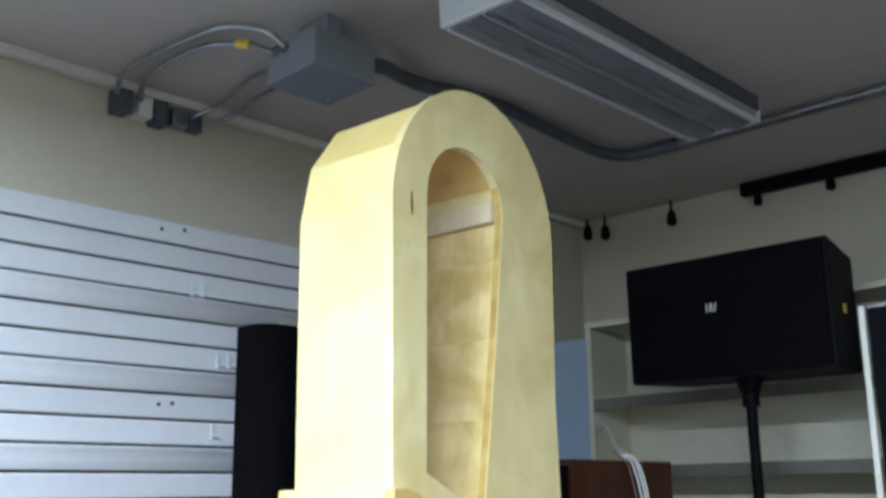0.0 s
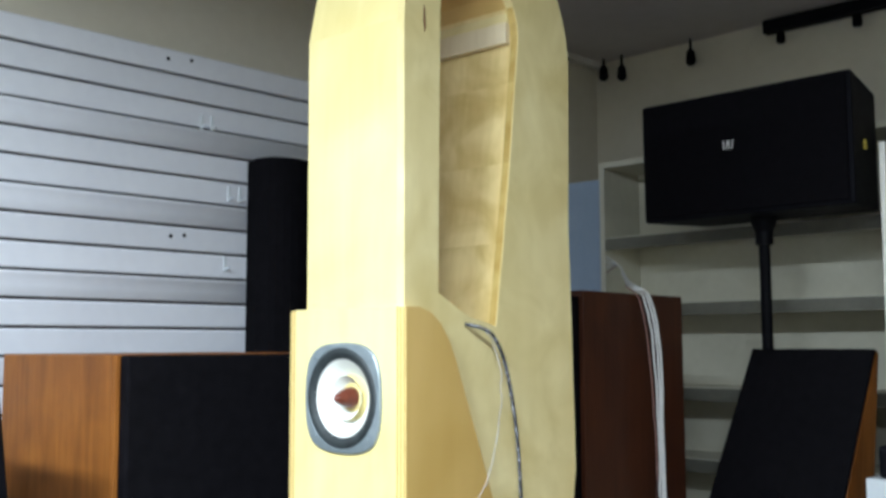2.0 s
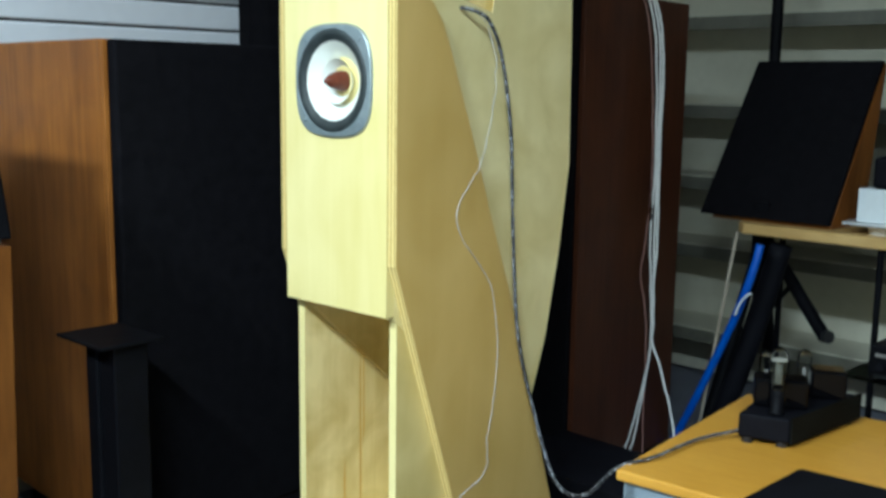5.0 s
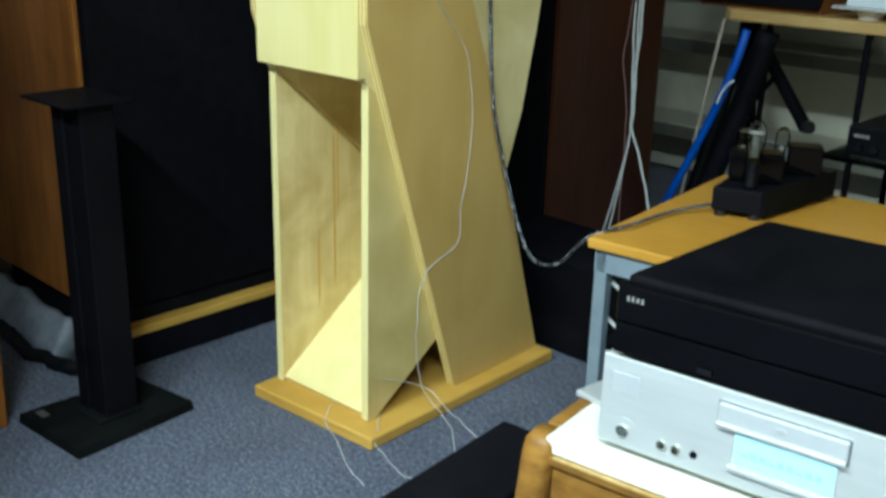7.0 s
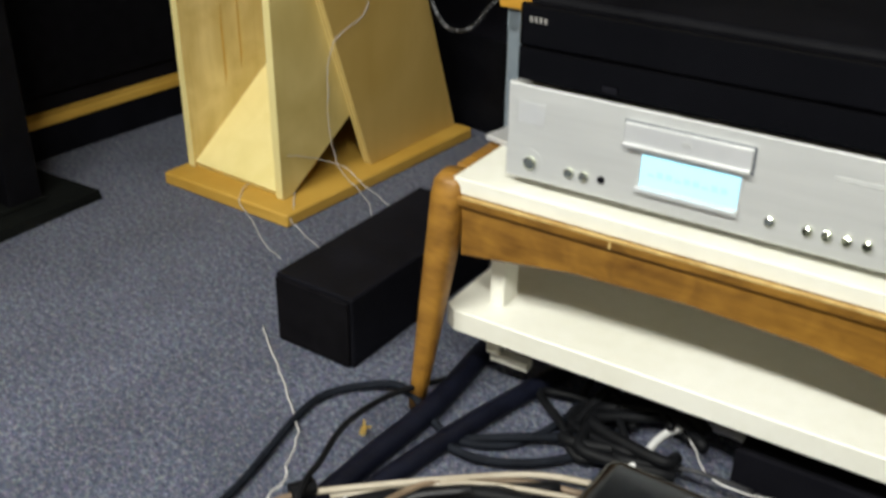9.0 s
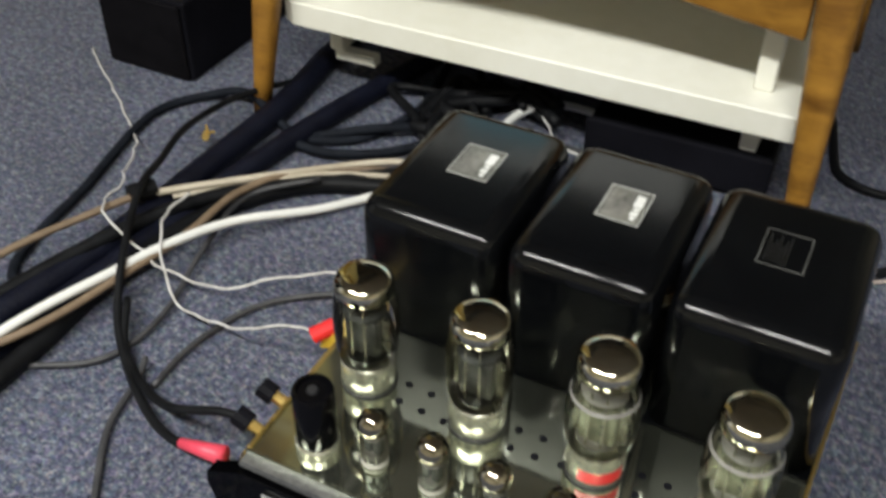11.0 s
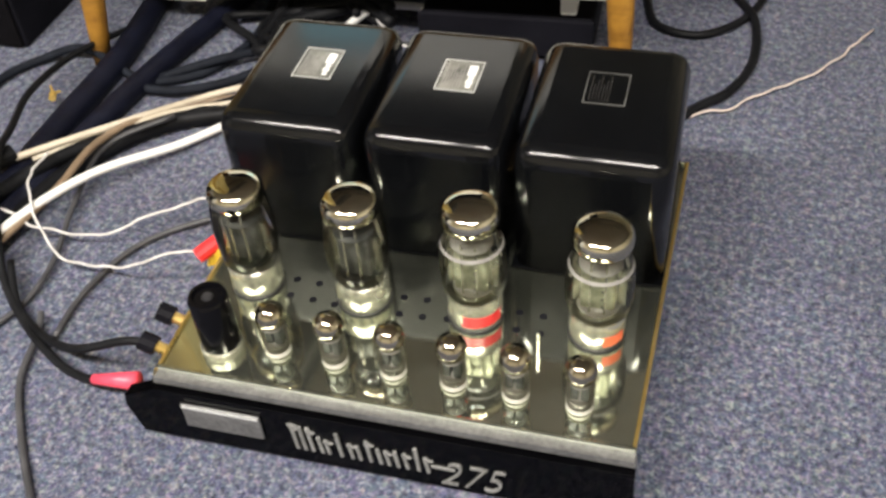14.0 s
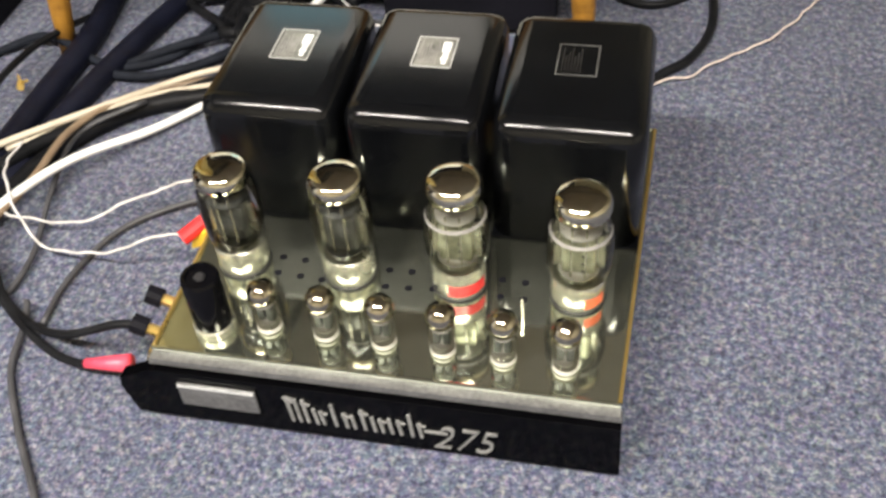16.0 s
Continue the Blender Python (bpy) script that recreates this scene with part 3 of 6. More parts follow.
# slat boards: one strip a slat, with a lip that leaves a dark groove
PITCH, SLAT_TOP = 0.0757, 2.085
slatwall = thing("slat_wall", pose(XL, 0, 0), "white laminate slat boards with dark grooves on the wall", "slat wall")
part("backing_board", box(0.001, 0.008, -1.2, 3.5, 0.12, SLAT_TOP - 0.002), "groove", slatwall)
slat_meshes = {}
for i in range(26):
    top = SLAT_TOP - 0.072 - PITCH * (i - 1) - 0.004 if i else SLAT_TOP
    low = SLAT_TOP - 0.072 - PITCH * i + 0.004
    kind = "first" if i == 0 else "bowed" if i % 3 == 0 else "flat"
    if kind not in slat_meshes:
        h = top - low
        prof = [(0.008, 0), (0.024, 0), (0.026, 0.003), (0.026, h - 0.006), (0.022, h), (0.008, h)]
        if kind == "bowed":
            prof = [(0.008, 0), (0.024, 0), (0.026, 0.003), (0.026, h * 0.45), (0.0265, h * 0.58), (0.0275, h * 0.70), (0.0292, h * 0.82), (0.0315, h * 0.93), (0.030, h), (0.008, h)]
        ob = part("slat", prism(prof, "y", -1.2, 3.5), "slat", slatwall)
        for f in ob.data.polygons:
            f.use_smooth = kind == "bowed" and abs(f.normal.y) < 0.5 and f.normal.x > 0.6
        slat_meshes[kind] = ob.data
    else:
        ob = new("slat", slat_meshes[kind])
        ob.parent = slatwall
    ob.location = (0, 0, low)
tagged(part("baseboard", box(XL + 0.001, XL + 0.02, YF + 0.01, YB - 0.01, 0, 0.1, 0.004), "trim"), "cream painted baseboard", "baseboard", kind="structure")


# ---- ceiling things ----
def fluorescent_fixture(x, y, lit=False):
    f = thing("fluorescent_fixture", pose(x, y, 0, 0, 0, 90 if lit else 0), "lit white steel fluorescent fixture" if lit else "unlit white steel fluorescent fixture with ribbed covers", "ceiling light", "ceiling fixtures")
    part("housing", prism([(-0.128, ZC - 0.001), (-0.124, 2.412), (0.124, 2.412), (0.128, ZC - 0.001)], "y", -0.585, 0.585, bevel=0.003), "fixture", f)
    for s in (-1, 1):
        part("end_cap", prism([(-0.132, ZC - 0.002), (-0.128, 2.395), (0.128, 2.395), (0.132, ZC - 0.002)], "y", s * 0.587, s * 0.604, bevel=0.003), "cap_white", f, "white enamel end cap")
    for k in (-0.060, 0.060):
        part("lamp_cover", prism([(k - 0.050, 2.411), (k - 0.044, 2.396), (k - 0.012, 2.388), (k + 0.012, 2.388), (k + 0.044, 2.396), (k + 0.050, 2.411)], "y", -0.583, 0.583, bevel=0.002), "lamp_cover" if lit else "fixture_lens", f, "glowing cover" if lit else "ribbed clear cover")
    for k in (-0.117, 0.0, 0.117):
        part("rib", box(k - 0.005, k + 0.005, -0.583, 0.583, 2.392, 2.4115, 0.002), "cap_white" if k else "fixture", f)
    # dark strip that draws the shadow line beside the housing
    part("shadow_strip", box(0.1285, 0.136, -0.585, 0.585, 2.43, ZC - 0.001), "dark_conduit", f, "dark strip drawn for the shadow along the housing")
    return f


fluorescent_fixture(-1.550, 2.365)
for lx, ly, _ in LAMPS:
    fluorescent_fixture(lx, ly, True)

junction = thing("junction_box", pose(-2.0, 1.637, 0, 0, 0, -2), "grey steel electrical junction box on the ceiling", "junction box")
part("body", box(-0.1, 0.1, -0.09, 0.11, 2.312, 2.412, 0.004), "grey_box", junction)
part("mounting_rail", box(-0.06, 0.06, -0.02, 0.03, 2.4125, ZC - 0.001), "grey_box", junction)
part("cover", box(-0.104, 0.104, -0.094, 0.114, 2.305, 2.313, 0.002), "grey_box", junction)
for sx, sy in ((-0.07, -0.07), (0.07, -0.07), (-0.07, 0.085), (0.07, 0.085)):
    part("screw", lathe([(0.005, 2.302), (0.005, 2.306)], 10, Matrix.Translation((sx, sy, 0))), "conduit", junction)
for k in (-0.065, -0.02):
    part("knockout", rod((k, -0.092, 2.385), (k, -0.101, 2.387), 0.013), "conduit", junction, "metal conduit nut")
for k in (0.03, 0.075):
    part("knockout", rod((-0.102, k, 2.365), (-0.111, k, 2.368), 0.013), "conduit", junction, "metal conduit nut")
for pts in ([(-2.02, 1.545, 2.386), (-2.055, 1.50, 2.43), (-2.143, 1.442, 2.452), (-2.263, 1.417, 2.454), (-2.411, 1.405, 2.454), (-2.522, 1.401, 2.452), (-2.615, 1.409, 2.45), (-2.695, 1.44, 2.43)],
            [(-2.07, 1.545, 2.386), (-2.14, 1.525, 2.425), (-2.222, 1.497, 2.448), (-2.293, 1.472, 2.454), (-2.411, 1.458, 2.454), (-2.542, 1.466, 2.452), (-2.635, 1.489, 2.45), (-2.70, 1.52, 2.43)],
            [(-2.11, 1.67, 2.367), (-2.20, 1.675, 2.405), (-2.29, 1.68, 2.44), (-2.396, 1.697, 2.452), (-2.523, 1.725, 2.45), (-2.597, 1.736, 2.445), (-2.70, 1.70, 2.42)],
            [(-2.11, 1.714, 2.367), (-2.23, 1.75, 2.415), (-2.354, 1.785, 2.445), (-2.473, 1.795, 2.452), (-2.596, 1.815, 2.45), (-2.70, 1.78, 2.42)]):
    tagged(part("flexible_conduit", tube(pts, 0.0085, 10), "conduit", None, "", True), "bent shiny metal conduit between box and wall", "conduit", "conduits")
tagged(part("yellow_collar", rod((-2.145, 1.523, 2.427), (-2.185, 1.510, 2.439), 0.0135), "yellow"), "yellow tape collar on a metal conduit", "tape")
wall_box = thing("wall_fittings", pose(XL, 1.60, 2.412), "dark cluster of conduit fittings on the wall", "fittings")
for k, (dy, w, h, mt) in enumerate(((-0.13, 0.05, 0.07, "dark_conduit"), (-0.055, 0.045, 0.06, "trim"), (0.0, 0.05, 0.08, "dark_conduit"), (0.07, 0.06, 0.05, "conduit"), (0.13, 0.05, 0.05, "dark_conduit"))):
    part("fitting", box(0.001, 0.065 - 0.006 * k, dy - w / 2, dy + w / 2, -h / 2, h / 2 + 0.005, 0.006), mt, wall_box)
tagged(part("ceiling_conduit", tube([(-1.935, 1.745, 2.37), (-1.99, 1.86, 2.42), (-2.05, 1.99, 2.448), (-2.055, 2.10, 2.452), (-2.02, 2.22, 2.452), (-2.005, 2.40, 2.452), (-2.025, 2.62, 2.452), (-2.043, 2.868, 2.452), (-2.036, 3.01, 2.452), (-1.975, 3.087, 2.452), (-1.80, 3.10, 2.452)], 0.022, 10), "dark_conduit", None, "", True),
       "dark conduit running across the ceiling", "conduit", "conduits")
tagged(part("ceiling_pipe", tube([(-1.81, 3.10, 2.45), (-1.5, 3.10, 2.45), (-0.9, 3.10, 2.45), (0.2, 3.10, 2.45)], 0.015, 10), "conduit", None, "", True), "thin galvanised pipe across the ceiling", "conduit", "conduits")
tagged(part("ceiling_pipe", tube([(-1.99, 3.135, 2.455), (-1.80, 3.14, 2.455), (-1.0, 3.14, 2.455), (0.2, 3.14, 2.455)], 0.011, 10), "conduit", None, "", True), "thin galvanised pipe across the ceiling", "conduit", "conduits")

track = thing("track_light", pose(-1.915, 3.795, 2.423), "black track light bar under the ceiling", "track light")
part("track", box(0, 1.7, -0.022, 0.022, -0.0, 0.052, 0.004), "black_metal", track)
for k in (0.065, 0.365, 0.80, 1.28):
    h = part("lamp_head", lathe([(0.012, 0), (0.017, -0.012), (0.018, -0.040), (0.014, -0.046)], 16, Matrix.Translation((k, 0, 0))), "black_metal", track, "small black spot")
spot = thing("hanging_spot", pose(-2.245, 3.79, 2.445), "small black spotlight hanging by the wall", "spotlight", "spotlights")
part("stem", rod((0, 0, 0.034), (0, 0, -0.03), 0.006), "black_metal", spot)
part("bulb_shade", lathe([(0.010, -0.012), (0.018, -0.026), (0.022, -0.066), (0.012, -0.080)], 16), "black_metal", spot)
copy_thing(spot, pose(-2.588, 3.79, 2.445))
copy_thing(spot, pose(-2.684, 3.79, 2.462))

# ---- the tall back-loaded horn loudspeaker ----
horn = thing("horn_loudspeaker", pose(-1.675, 1.268, 0, 0, 0, 2.5), "tall unfinished birch plywood horn loudspeaker with an arched loop", "loudspeaker")
part("base", prism([(0, 0), (0.335, 0.010), (0.345, 0.585), (0, 0.585)], "z", 0, 0.026, bevel=0.003), "base_edge", horn, "orange plywood base")


def arch(cy, half, spring, rise, n, a0=180, a1=0):
    return [(cy + half * math.cos(radians(a0 + (a1 - a0) * i / n)), spring + rise * math.sin(radians(a0 + (a1 - a0) * i / n))) for i in range(n + 1)]


TAIL = [(0.559, 1.45), (0.566, 1.25), (0.573, 0.95), (0.546, 0.77), (0.505, 0.585), (0.462, 0.465), (0.43, 0.36)]
OUT = [(0.050, 0.69), *arch(0.305, 0.255, 1.80, 0.284, 18), *TAIL]
BOARDS = [(0.050, 0.69), *arch(0.305, 0.257, 1.80, 0.287, 7), *TAIL]
WIN = [(0.136, 1.30), *arch(0.2645, 0.1205, 1.835, 0.122, 12), (0.373, 1.74), (0.353, 1.57), (0.329, 1.405), (0.304, 1.24), (0.22, 1.258)]
shell = [(y + (0.004 if y < 0.318 else -0.004), z - 0.004) for y, z in OUT]
crown = [*arch(0.305, 0.2585, 1.80, 0.2890, 24), *shell[20:]]
foot = [(0.054, 0.027), (0.054, 0.689), (0.30, 0.689), (0.44, 0.36), (0.30, 0.175), (0.075, 0.027)]
for far, (a, b), (c, d) in ((True, (0.0225, 0.0395), (0.0155, 0.0325)), (False, (0.265, 0.2838), (0.2665, 0.2836))):
    edge = [(0.054, 0.69), *shell] if far else [(0.0465, 0.69), *crown]
    part("side_panel", prism(edge, "x", a, b, holes=[WIN]), "ply_inner" if far else "ply_side", horn, "birch plywood side with an arched window")
    # the near lower panel has a darker tone of the side's birch
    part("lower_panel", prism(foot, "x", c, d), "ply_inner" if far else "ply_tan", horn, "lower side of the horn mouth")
    part("front_edge", box(c, d, 0.0525, 0.0538, 0.028, 0.689), "ply", horn)


def skin(line, thick, x0, x1):
    """Flat boards along a line of (y, z) points, one board a stretch; thick to the right of the way."""
    for (ya, za), (yb, zb) in zip(line, line[1:]):
        d = Vector((yb - ya, zb - za)).normalized()
        nx, nz = d.y * thick, -d.x * thick
        yield prism([(ya, za), (yb, zb), (yb + nx, zb + nz), (ya + nx, za + nz)], "x", x0, x1)


for k, bm in enumerate(skin(BOARDS, 0.012, 0.021, 0.2648)):
    part("front_board" if k == 0 else "top_board" if k < 8 else "rear_board", bm, ("ply", "ply", "ply_warm", "ply")[k] if k < 4 else "ply_side", horn)
for k, bm in enumerate(skin([WIN[-1], WIN[0], *WIN[1:]], -0.012, 0.040, 0.2645)):
    part("inner_board", bm, "cheek" if k < 12 else "ply_inner", horn)
for bm in skin(WIN[11:19], 0.0012, 0.2655, 0.2818):
    part("window_edge", bm, "cut_edge", horn, "yellow cut ply edge")
for y, z0, z1, w in ((0.20, 0.20, 0.56, 0.004), (0.155, 0.17, 0.34, 0.004), (0.21, 0.36, 0.60, 0.003)):
    part("grain_streak", prism([(y, z0), (y + w, z0 + 0.03), (y + w * 0.7, z1), (y - w * 0.2, z1 - 0.05)], "x", 0.0327, 0.0331), "base_edge", horn, "brown resin streak")
part("batten", box(0.0405, 0.2640, 0.366, 0.383, 1.824, 1.868, 0.002), "batten", horn, "pale pine batten")
part("upper_batten", box(0.0405, 0.2640, 0.372, 0.384, 1.869, 1.912, 0.002), "ply_side", horn)
part("knot_plug", prism([(0.098, 1.83), (0.101, 1.826), (0.103, 1.79), (0.100, 1.78), (0.097, 1.80)], "x", 0.2836, 0.2845), "plug_wood", horn, "dark knot in the veneer")
part("reflector_board", prism([(0.062, 0.027), (0.42, 0.285), (0.413, 0.297), (0.055, 0.039)], "x", 0.0335, 0.2660), "ply", horn, "sloping reflector board")
part("mouth_back", prism([(0.40, 0.29), (0.412, 0.29), (0.30, 0.70), (0.288, 0.70)], "x", 0.0335, 0.2645), "ply_side", horn)

CHEEK = [(0.031, 1.271), (0.063, 1.272), (0.095, 1.262), (0.120, 1.243), (0.145, 1.21), (0.165, 1.168), (0.185, 1.118), (0.246, 0.968),
         (0.282, 0.87), (0.345, 0.716), (0.428, 0.473), (0.575, 0.027), (0.288, 0.027), (0.031, 0.790)]
for a, b in ((-0.0045, 0.0125), (0.2840, 0.304)):
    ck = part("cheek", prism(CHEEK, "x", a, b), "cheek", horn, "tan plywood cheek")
    for i, (p, q) in enumerate((((0.0305, 1.2705), (0.0305, 0.790)), ((0.0305, 0.790), (0.2875, 0.0275)))):
        part("edge_band", next(skin([p, q], 0.0012, a + 0.0004, b - 0.0004)), "ply_edge", ck, "striped ply edge")
CUTOUT = [(0.1485 + 0.088 * math.cos(2 * math.pi * k / 40), 1.109 + 0.088 * math.sin(2 * math.pi * k / 40)) for k in range(40)]
part("baffle", prism([(0.013, 0.697), (0.2835, 0.697), (0.2835, 1.2715), (0.013, 1.2715)], "y", 0.027, 0.046, holes=[CUTOUT]), "ply", horn, "pale plywood front with the drive unit")
part("cabinet_top", prism([(0.046, 1.2705), (0.064, 1.2705), (0.064, 1.255), (0.046, 1.255)], "x", 0.013, 0.2835), "ply", horn)
part("cabinet_floor", box(0.040, 0.2645, 0.046, 0.30, 0.692, 0.706), "ply_side", horn)

driver = part("driver_frame", bmesh.new(), "frame_grey", horn, "grey metal frame")
DM = Matrix.Translation((0.1485, 0.027, 1.109)) @ Matrix.Rotation(math.pi / 2, 4, "X")
bm = bmesh.new()
n = 64
rings = []
for rad, h in ((0.1055, 0.0), (0.1045, 0.004), (0.102, 0.006), (0.092, 0.007), (0.090, 0.004)):
    ring = []
    for i in range(n):
        a = 2 * math.pi * i / n
        k = (abs(math.cos(a)) ** 4.0 + abs(math.sin(a)) ** 4.0) ** (-1 / 4.0) / 1.06 if rad > 0.1 else 1
        k = 1 + (k - 1) * 0.75
        ring.append(bm.verts.new(DM @ Vector((rad * k * math.cos(a), rad * k * math.sin(a), h))))
    rings.append(ring)
for a, b in zip(rings, rings[1:]):
    for i in range(n):
        bm.faces.new((a[i], a[(i + 1) % n], b[(i + 1) % n], b[i]))
me = driver.data
bm.to_mesh(me)
bm.free()
part("surround", lathe([(0.092, 0.0045), (0.089, 0.008), (0.083, 0.009), (0.078, 0.006), (0.073, 0.003), (0.070, 0.001)], 48, DM, close=False), "surround", driver, "dark grey rubber surround", True)
part("cone", lathe([(0.071, 0.002), (0.060, -0.008), (0.045, -0.020), (0.030, -0.032), (0.017, -0.041), (0, -0.042)], 48, DM, close=False), "cone", driver, "cream paper cone", True)
part("whizzer", lathe([(0.040, -0.006), (0.0385, -0.008), (0.030, -0.018), (0.022, -0.029), (0.016, -0.039)], 40, DM, close=False), "cone", driver, "cream whizzer cone", True)
part("phase_plug", lathe([(0.0180, -0.041), (0.0195, -0.028), (0.0190, -0.014), (0.0160, -0.002), (0.0115, 0.009), (0.0065, 0.017), (0.0025, 0.0215), (0, 0.0225)], 32, DM, close=False), "plug_wood", driver, "dark wooden bullet plug", True)
for k in range(4):
    a = math.pi / 4 + k * math.pi / 2
    part("screw", lathe([(0.0035, 0.006), (0.003, 0.0085), (0, 0.0085)], 10, DM @ Matrix.Translation((0.1 * math.cos(a), 0.1 * math.sin(a), 0))), "frame_grey", driver)

# ---- big teak loudspeaker against the slat wall ----
teak = thing("teak_loudspeaker", pose(-2.557, 1.11, 0), "very large teak loudspeaker with black grille, facing the room", "loudspeaker")
part("cabinet", box(0, 0.535, 0, 0.62, 0.125, 1.187, 0.003), "teak", teak, "teak veneered cabinet")
part("edge_strip", box(0.536, 0.546, 0.0, 0.012, 0.126, 1.186, 0.002), "teak", teak)
part("grille", box(0.536, 0.57, 0.014, 0.618, 0.126, 1.186, 0.006), "grille", teak, "black cloth grille")
part("plinth", box(0.04, 0.56, 0.03, 0.60, 0.03, 0.122), "black", teak, "black recessed plinth")
part("sill", box(0.561, 0.598, 0.0, 0.61, 0.072, 0.092, 0.003), "base_edge", teak, "pale wooden strip")
part("plinth_front", box(0.561, 0.592, 0.004, 0.606, 0.0, 0.070, 0.002), "black", teak, "dark toe board")
part("foot_block", box(0.0, 0.30, 0.02, 0.60, 0.0, 0.029), "black", teak)

tower = thing("black_tower_loudspeaker", pose(-2.65, 1.993, 0), "slim black tower loudspeaker beside the slat boards", "loudspeaker")
prof = [(0.075 * math.cos(radians(a)), 0.094 * math.sin(radians(a))) for a in range(-60, 61, 15)]
part("cabinet", prism([(-0.07, -0.08), (0.0, -0.094), *[(0.01 + u, v) for u, v in prof], (0.0, 0.094), (-0.07, 0.08)], "z", 0.03, 1.778, bevel=0.003), "grille", tower)
part("top_badge", box(0.05, 0.07, -0.006, 0.006, 1.7785, 1.785, 0.002), "silver_light", tower, "tiny silver badge")
part("foot_plate", box(-0.08, 0.10, -0.10, 0.10, 0, 0.03, 0.004), "black_metal", tower)

# ---- speaker stand and the things at its side ----
stand = thing("speaker_stand", pose(-1.795, 1.0, 0, 0, 0, 2), "empty black steel loudspeaker stand with dusty base", "stand")
part("base_plate", hexa([(-0.105, -0.13, 0), (0.105, -0.12, 0), (0.09, 0.14, 0), (-0.09, 0.12, 0)], [(-0.103, -0.128, 0.02), (0.103, -0.118, 0.02), (0.088, 0.138, 0.02), (-0.088, 0.118, 0.02)]), "dusty_black", stand, "dusty base plate")
part("rear_post", box(-0.05, -0.012, -0.03, 0.03, 0.02, 0.635, 0.004), "black_metal", stand)
part("front_post", box(-0.008, 0.042, -0.025, 0.045, 0.02, 0.635, 0.004), "black_metal", stand)
part("weld_pad", box(-0.06, 0.05, -0.045, 0.05, 0.02, 0.028, 0.003), "dusty_black", stand)
part("top_plate", box(-0.10, 0.06, -0.06, 0.07, 0.635, 0.641, 0.002), "black_metal", stand)
part("label_plate", box(-0.085, -0.055, -0.105, -0.09, 0.0202, 0.0215), "faint_print", stand)

cloth = bmesh.new()
rows = []
for i in range(41):
    u = -2.72 + 0.64 * i / 40
    top = 0.105 - 0.02 * i / 40 + 0.014 * noise.noise((u * 14, 0.3, 0))
    ring = []
    for y, z in ((1.098, 0.002), (1.098, top), (1.075, top + 0.006), (1.052, top * 0.72), (1.036, top * 0.40), (1.022, 0.002)):
        k = noise.noise_vector(Vector((u * 22, y * 40, z * 30)))
        ring.append(cloth.verts.new((u, min(y + 0.008 * k.y, 1.1), max(0.002, z + 0.010 * k.z))))
    rows.append(ring)
for p, q in zip(rows, rows[1:]):
    for j in range(6):
        cloth.faces.new((p[j], p[(j + 1) % 6], q[(j + 1) % 6], q[j]))
cloth.faces.new(rows[0])
cloth.faces.new(rows[-1])
tagged(part("packing_cloth", cloth, "packing", None, "", True), "crumpled grey packing cloth along a speaker plinth", "cloth")
cable("black_floor_cable", [(-2.6, 0.99, 0.016), (-2.45, 1.005, 0.018), (-2.32, 1.02, 0.016), (-2.20, 1.01, 0.018), (-2.08, 1.03, 0.016), (-1.97, 1.06, 0.016)], 0.016, "black_cable", "black cable lying by the speaker plinth", 6, 0.012, group="")

side_cabinet = thing("orange_cabinet", pose(-1.845, 0.845, 0), "orange wooden speaker cabinet with black grille top", "loudspeaker")
part("cabinet", hexa([(-0.42, -0.30, 0), (-0.05, -0.30, 0), (-0.05, 0, 0), (-0.42, 0, 0)], [(-0.42, -0.30, 0.82), (0, -0.30, 0.82), (0, 0, 0.82), (-0.42, 0, 0.82)], 0.004), "teak", side_cabinet)
leaning = thing("black_monitor_loudspeaker", pose(-1.845, 0.845, 0.82), "black sloped monitor loudspeaker on an orange cabinet", "loudspeaker")
part("cabinet", hexa([(-0.42, -0.29, 0.012), (0.008, -0.29, 0.012), (0.008, 0.0, 0.012), (-0.42, 0.0, 0.012)], [(-0.42, -0.29, 0.36), (-0.045, -0.29, 0.36), (-0.045, -0.02, 0.36), (-0.42, -0.02, 0.36)], 0.006), "black", leaning)
for fx in (-0.38, -0.03):
    for fy in (-0.26, -0.04):
        part("rubber_foot", lathe([(0.012, 0.0), (0.014, 0.012)], 12, Matrix.Translation((fx, fy, 0))), "rubber", leaning)

# ---- walnut loudspeaker behind the horn ----
walnut = thing("walnut_loudspeaker", pose(-1.67, 2.215, 0, 0, 0, 3), "tall dark walnut loudspeaker cabinet with black front", "loudspeaker")
part("cabinet", box(-0.50, 0, 0.016, 0.545, 0.04, 1.345, 0.003), "walnut", walnut)
part("grille", box(-0.485, -0.012, 0.0, 0.016, 0.055, 1.33, 0.005), "grille", walnut, "black cloth grille")
part("plinth", box(-0.48, -0.02, 0.03, 0.47, 0, 0.04), "black", walnut)

floor_unit = thing("black_floor_unit", pose(-1.66, 1.905, 0), "low black hi-fi unit on the carpet behind a horn loudspeaker", "hi-fi unit")
part("case", box(0.003, 0.517, 0.008, 0.27, 0.012, 0.222, 0.004), "black", floor_unit)
part("front_panel", box(0, 0.52, 0, 0.0078, 0.006, 0.225, 0.003), "black_metal", floor_unit)
for fx in (0.05, 0.47):
    for fy in (0.05, 0.23):
        part("rubber_foot", lathe([(0.016, 0), (0.018, 0.0118)], 12, Matrix.Translation((fx, fy, 0))), "rubber", floor_unit)

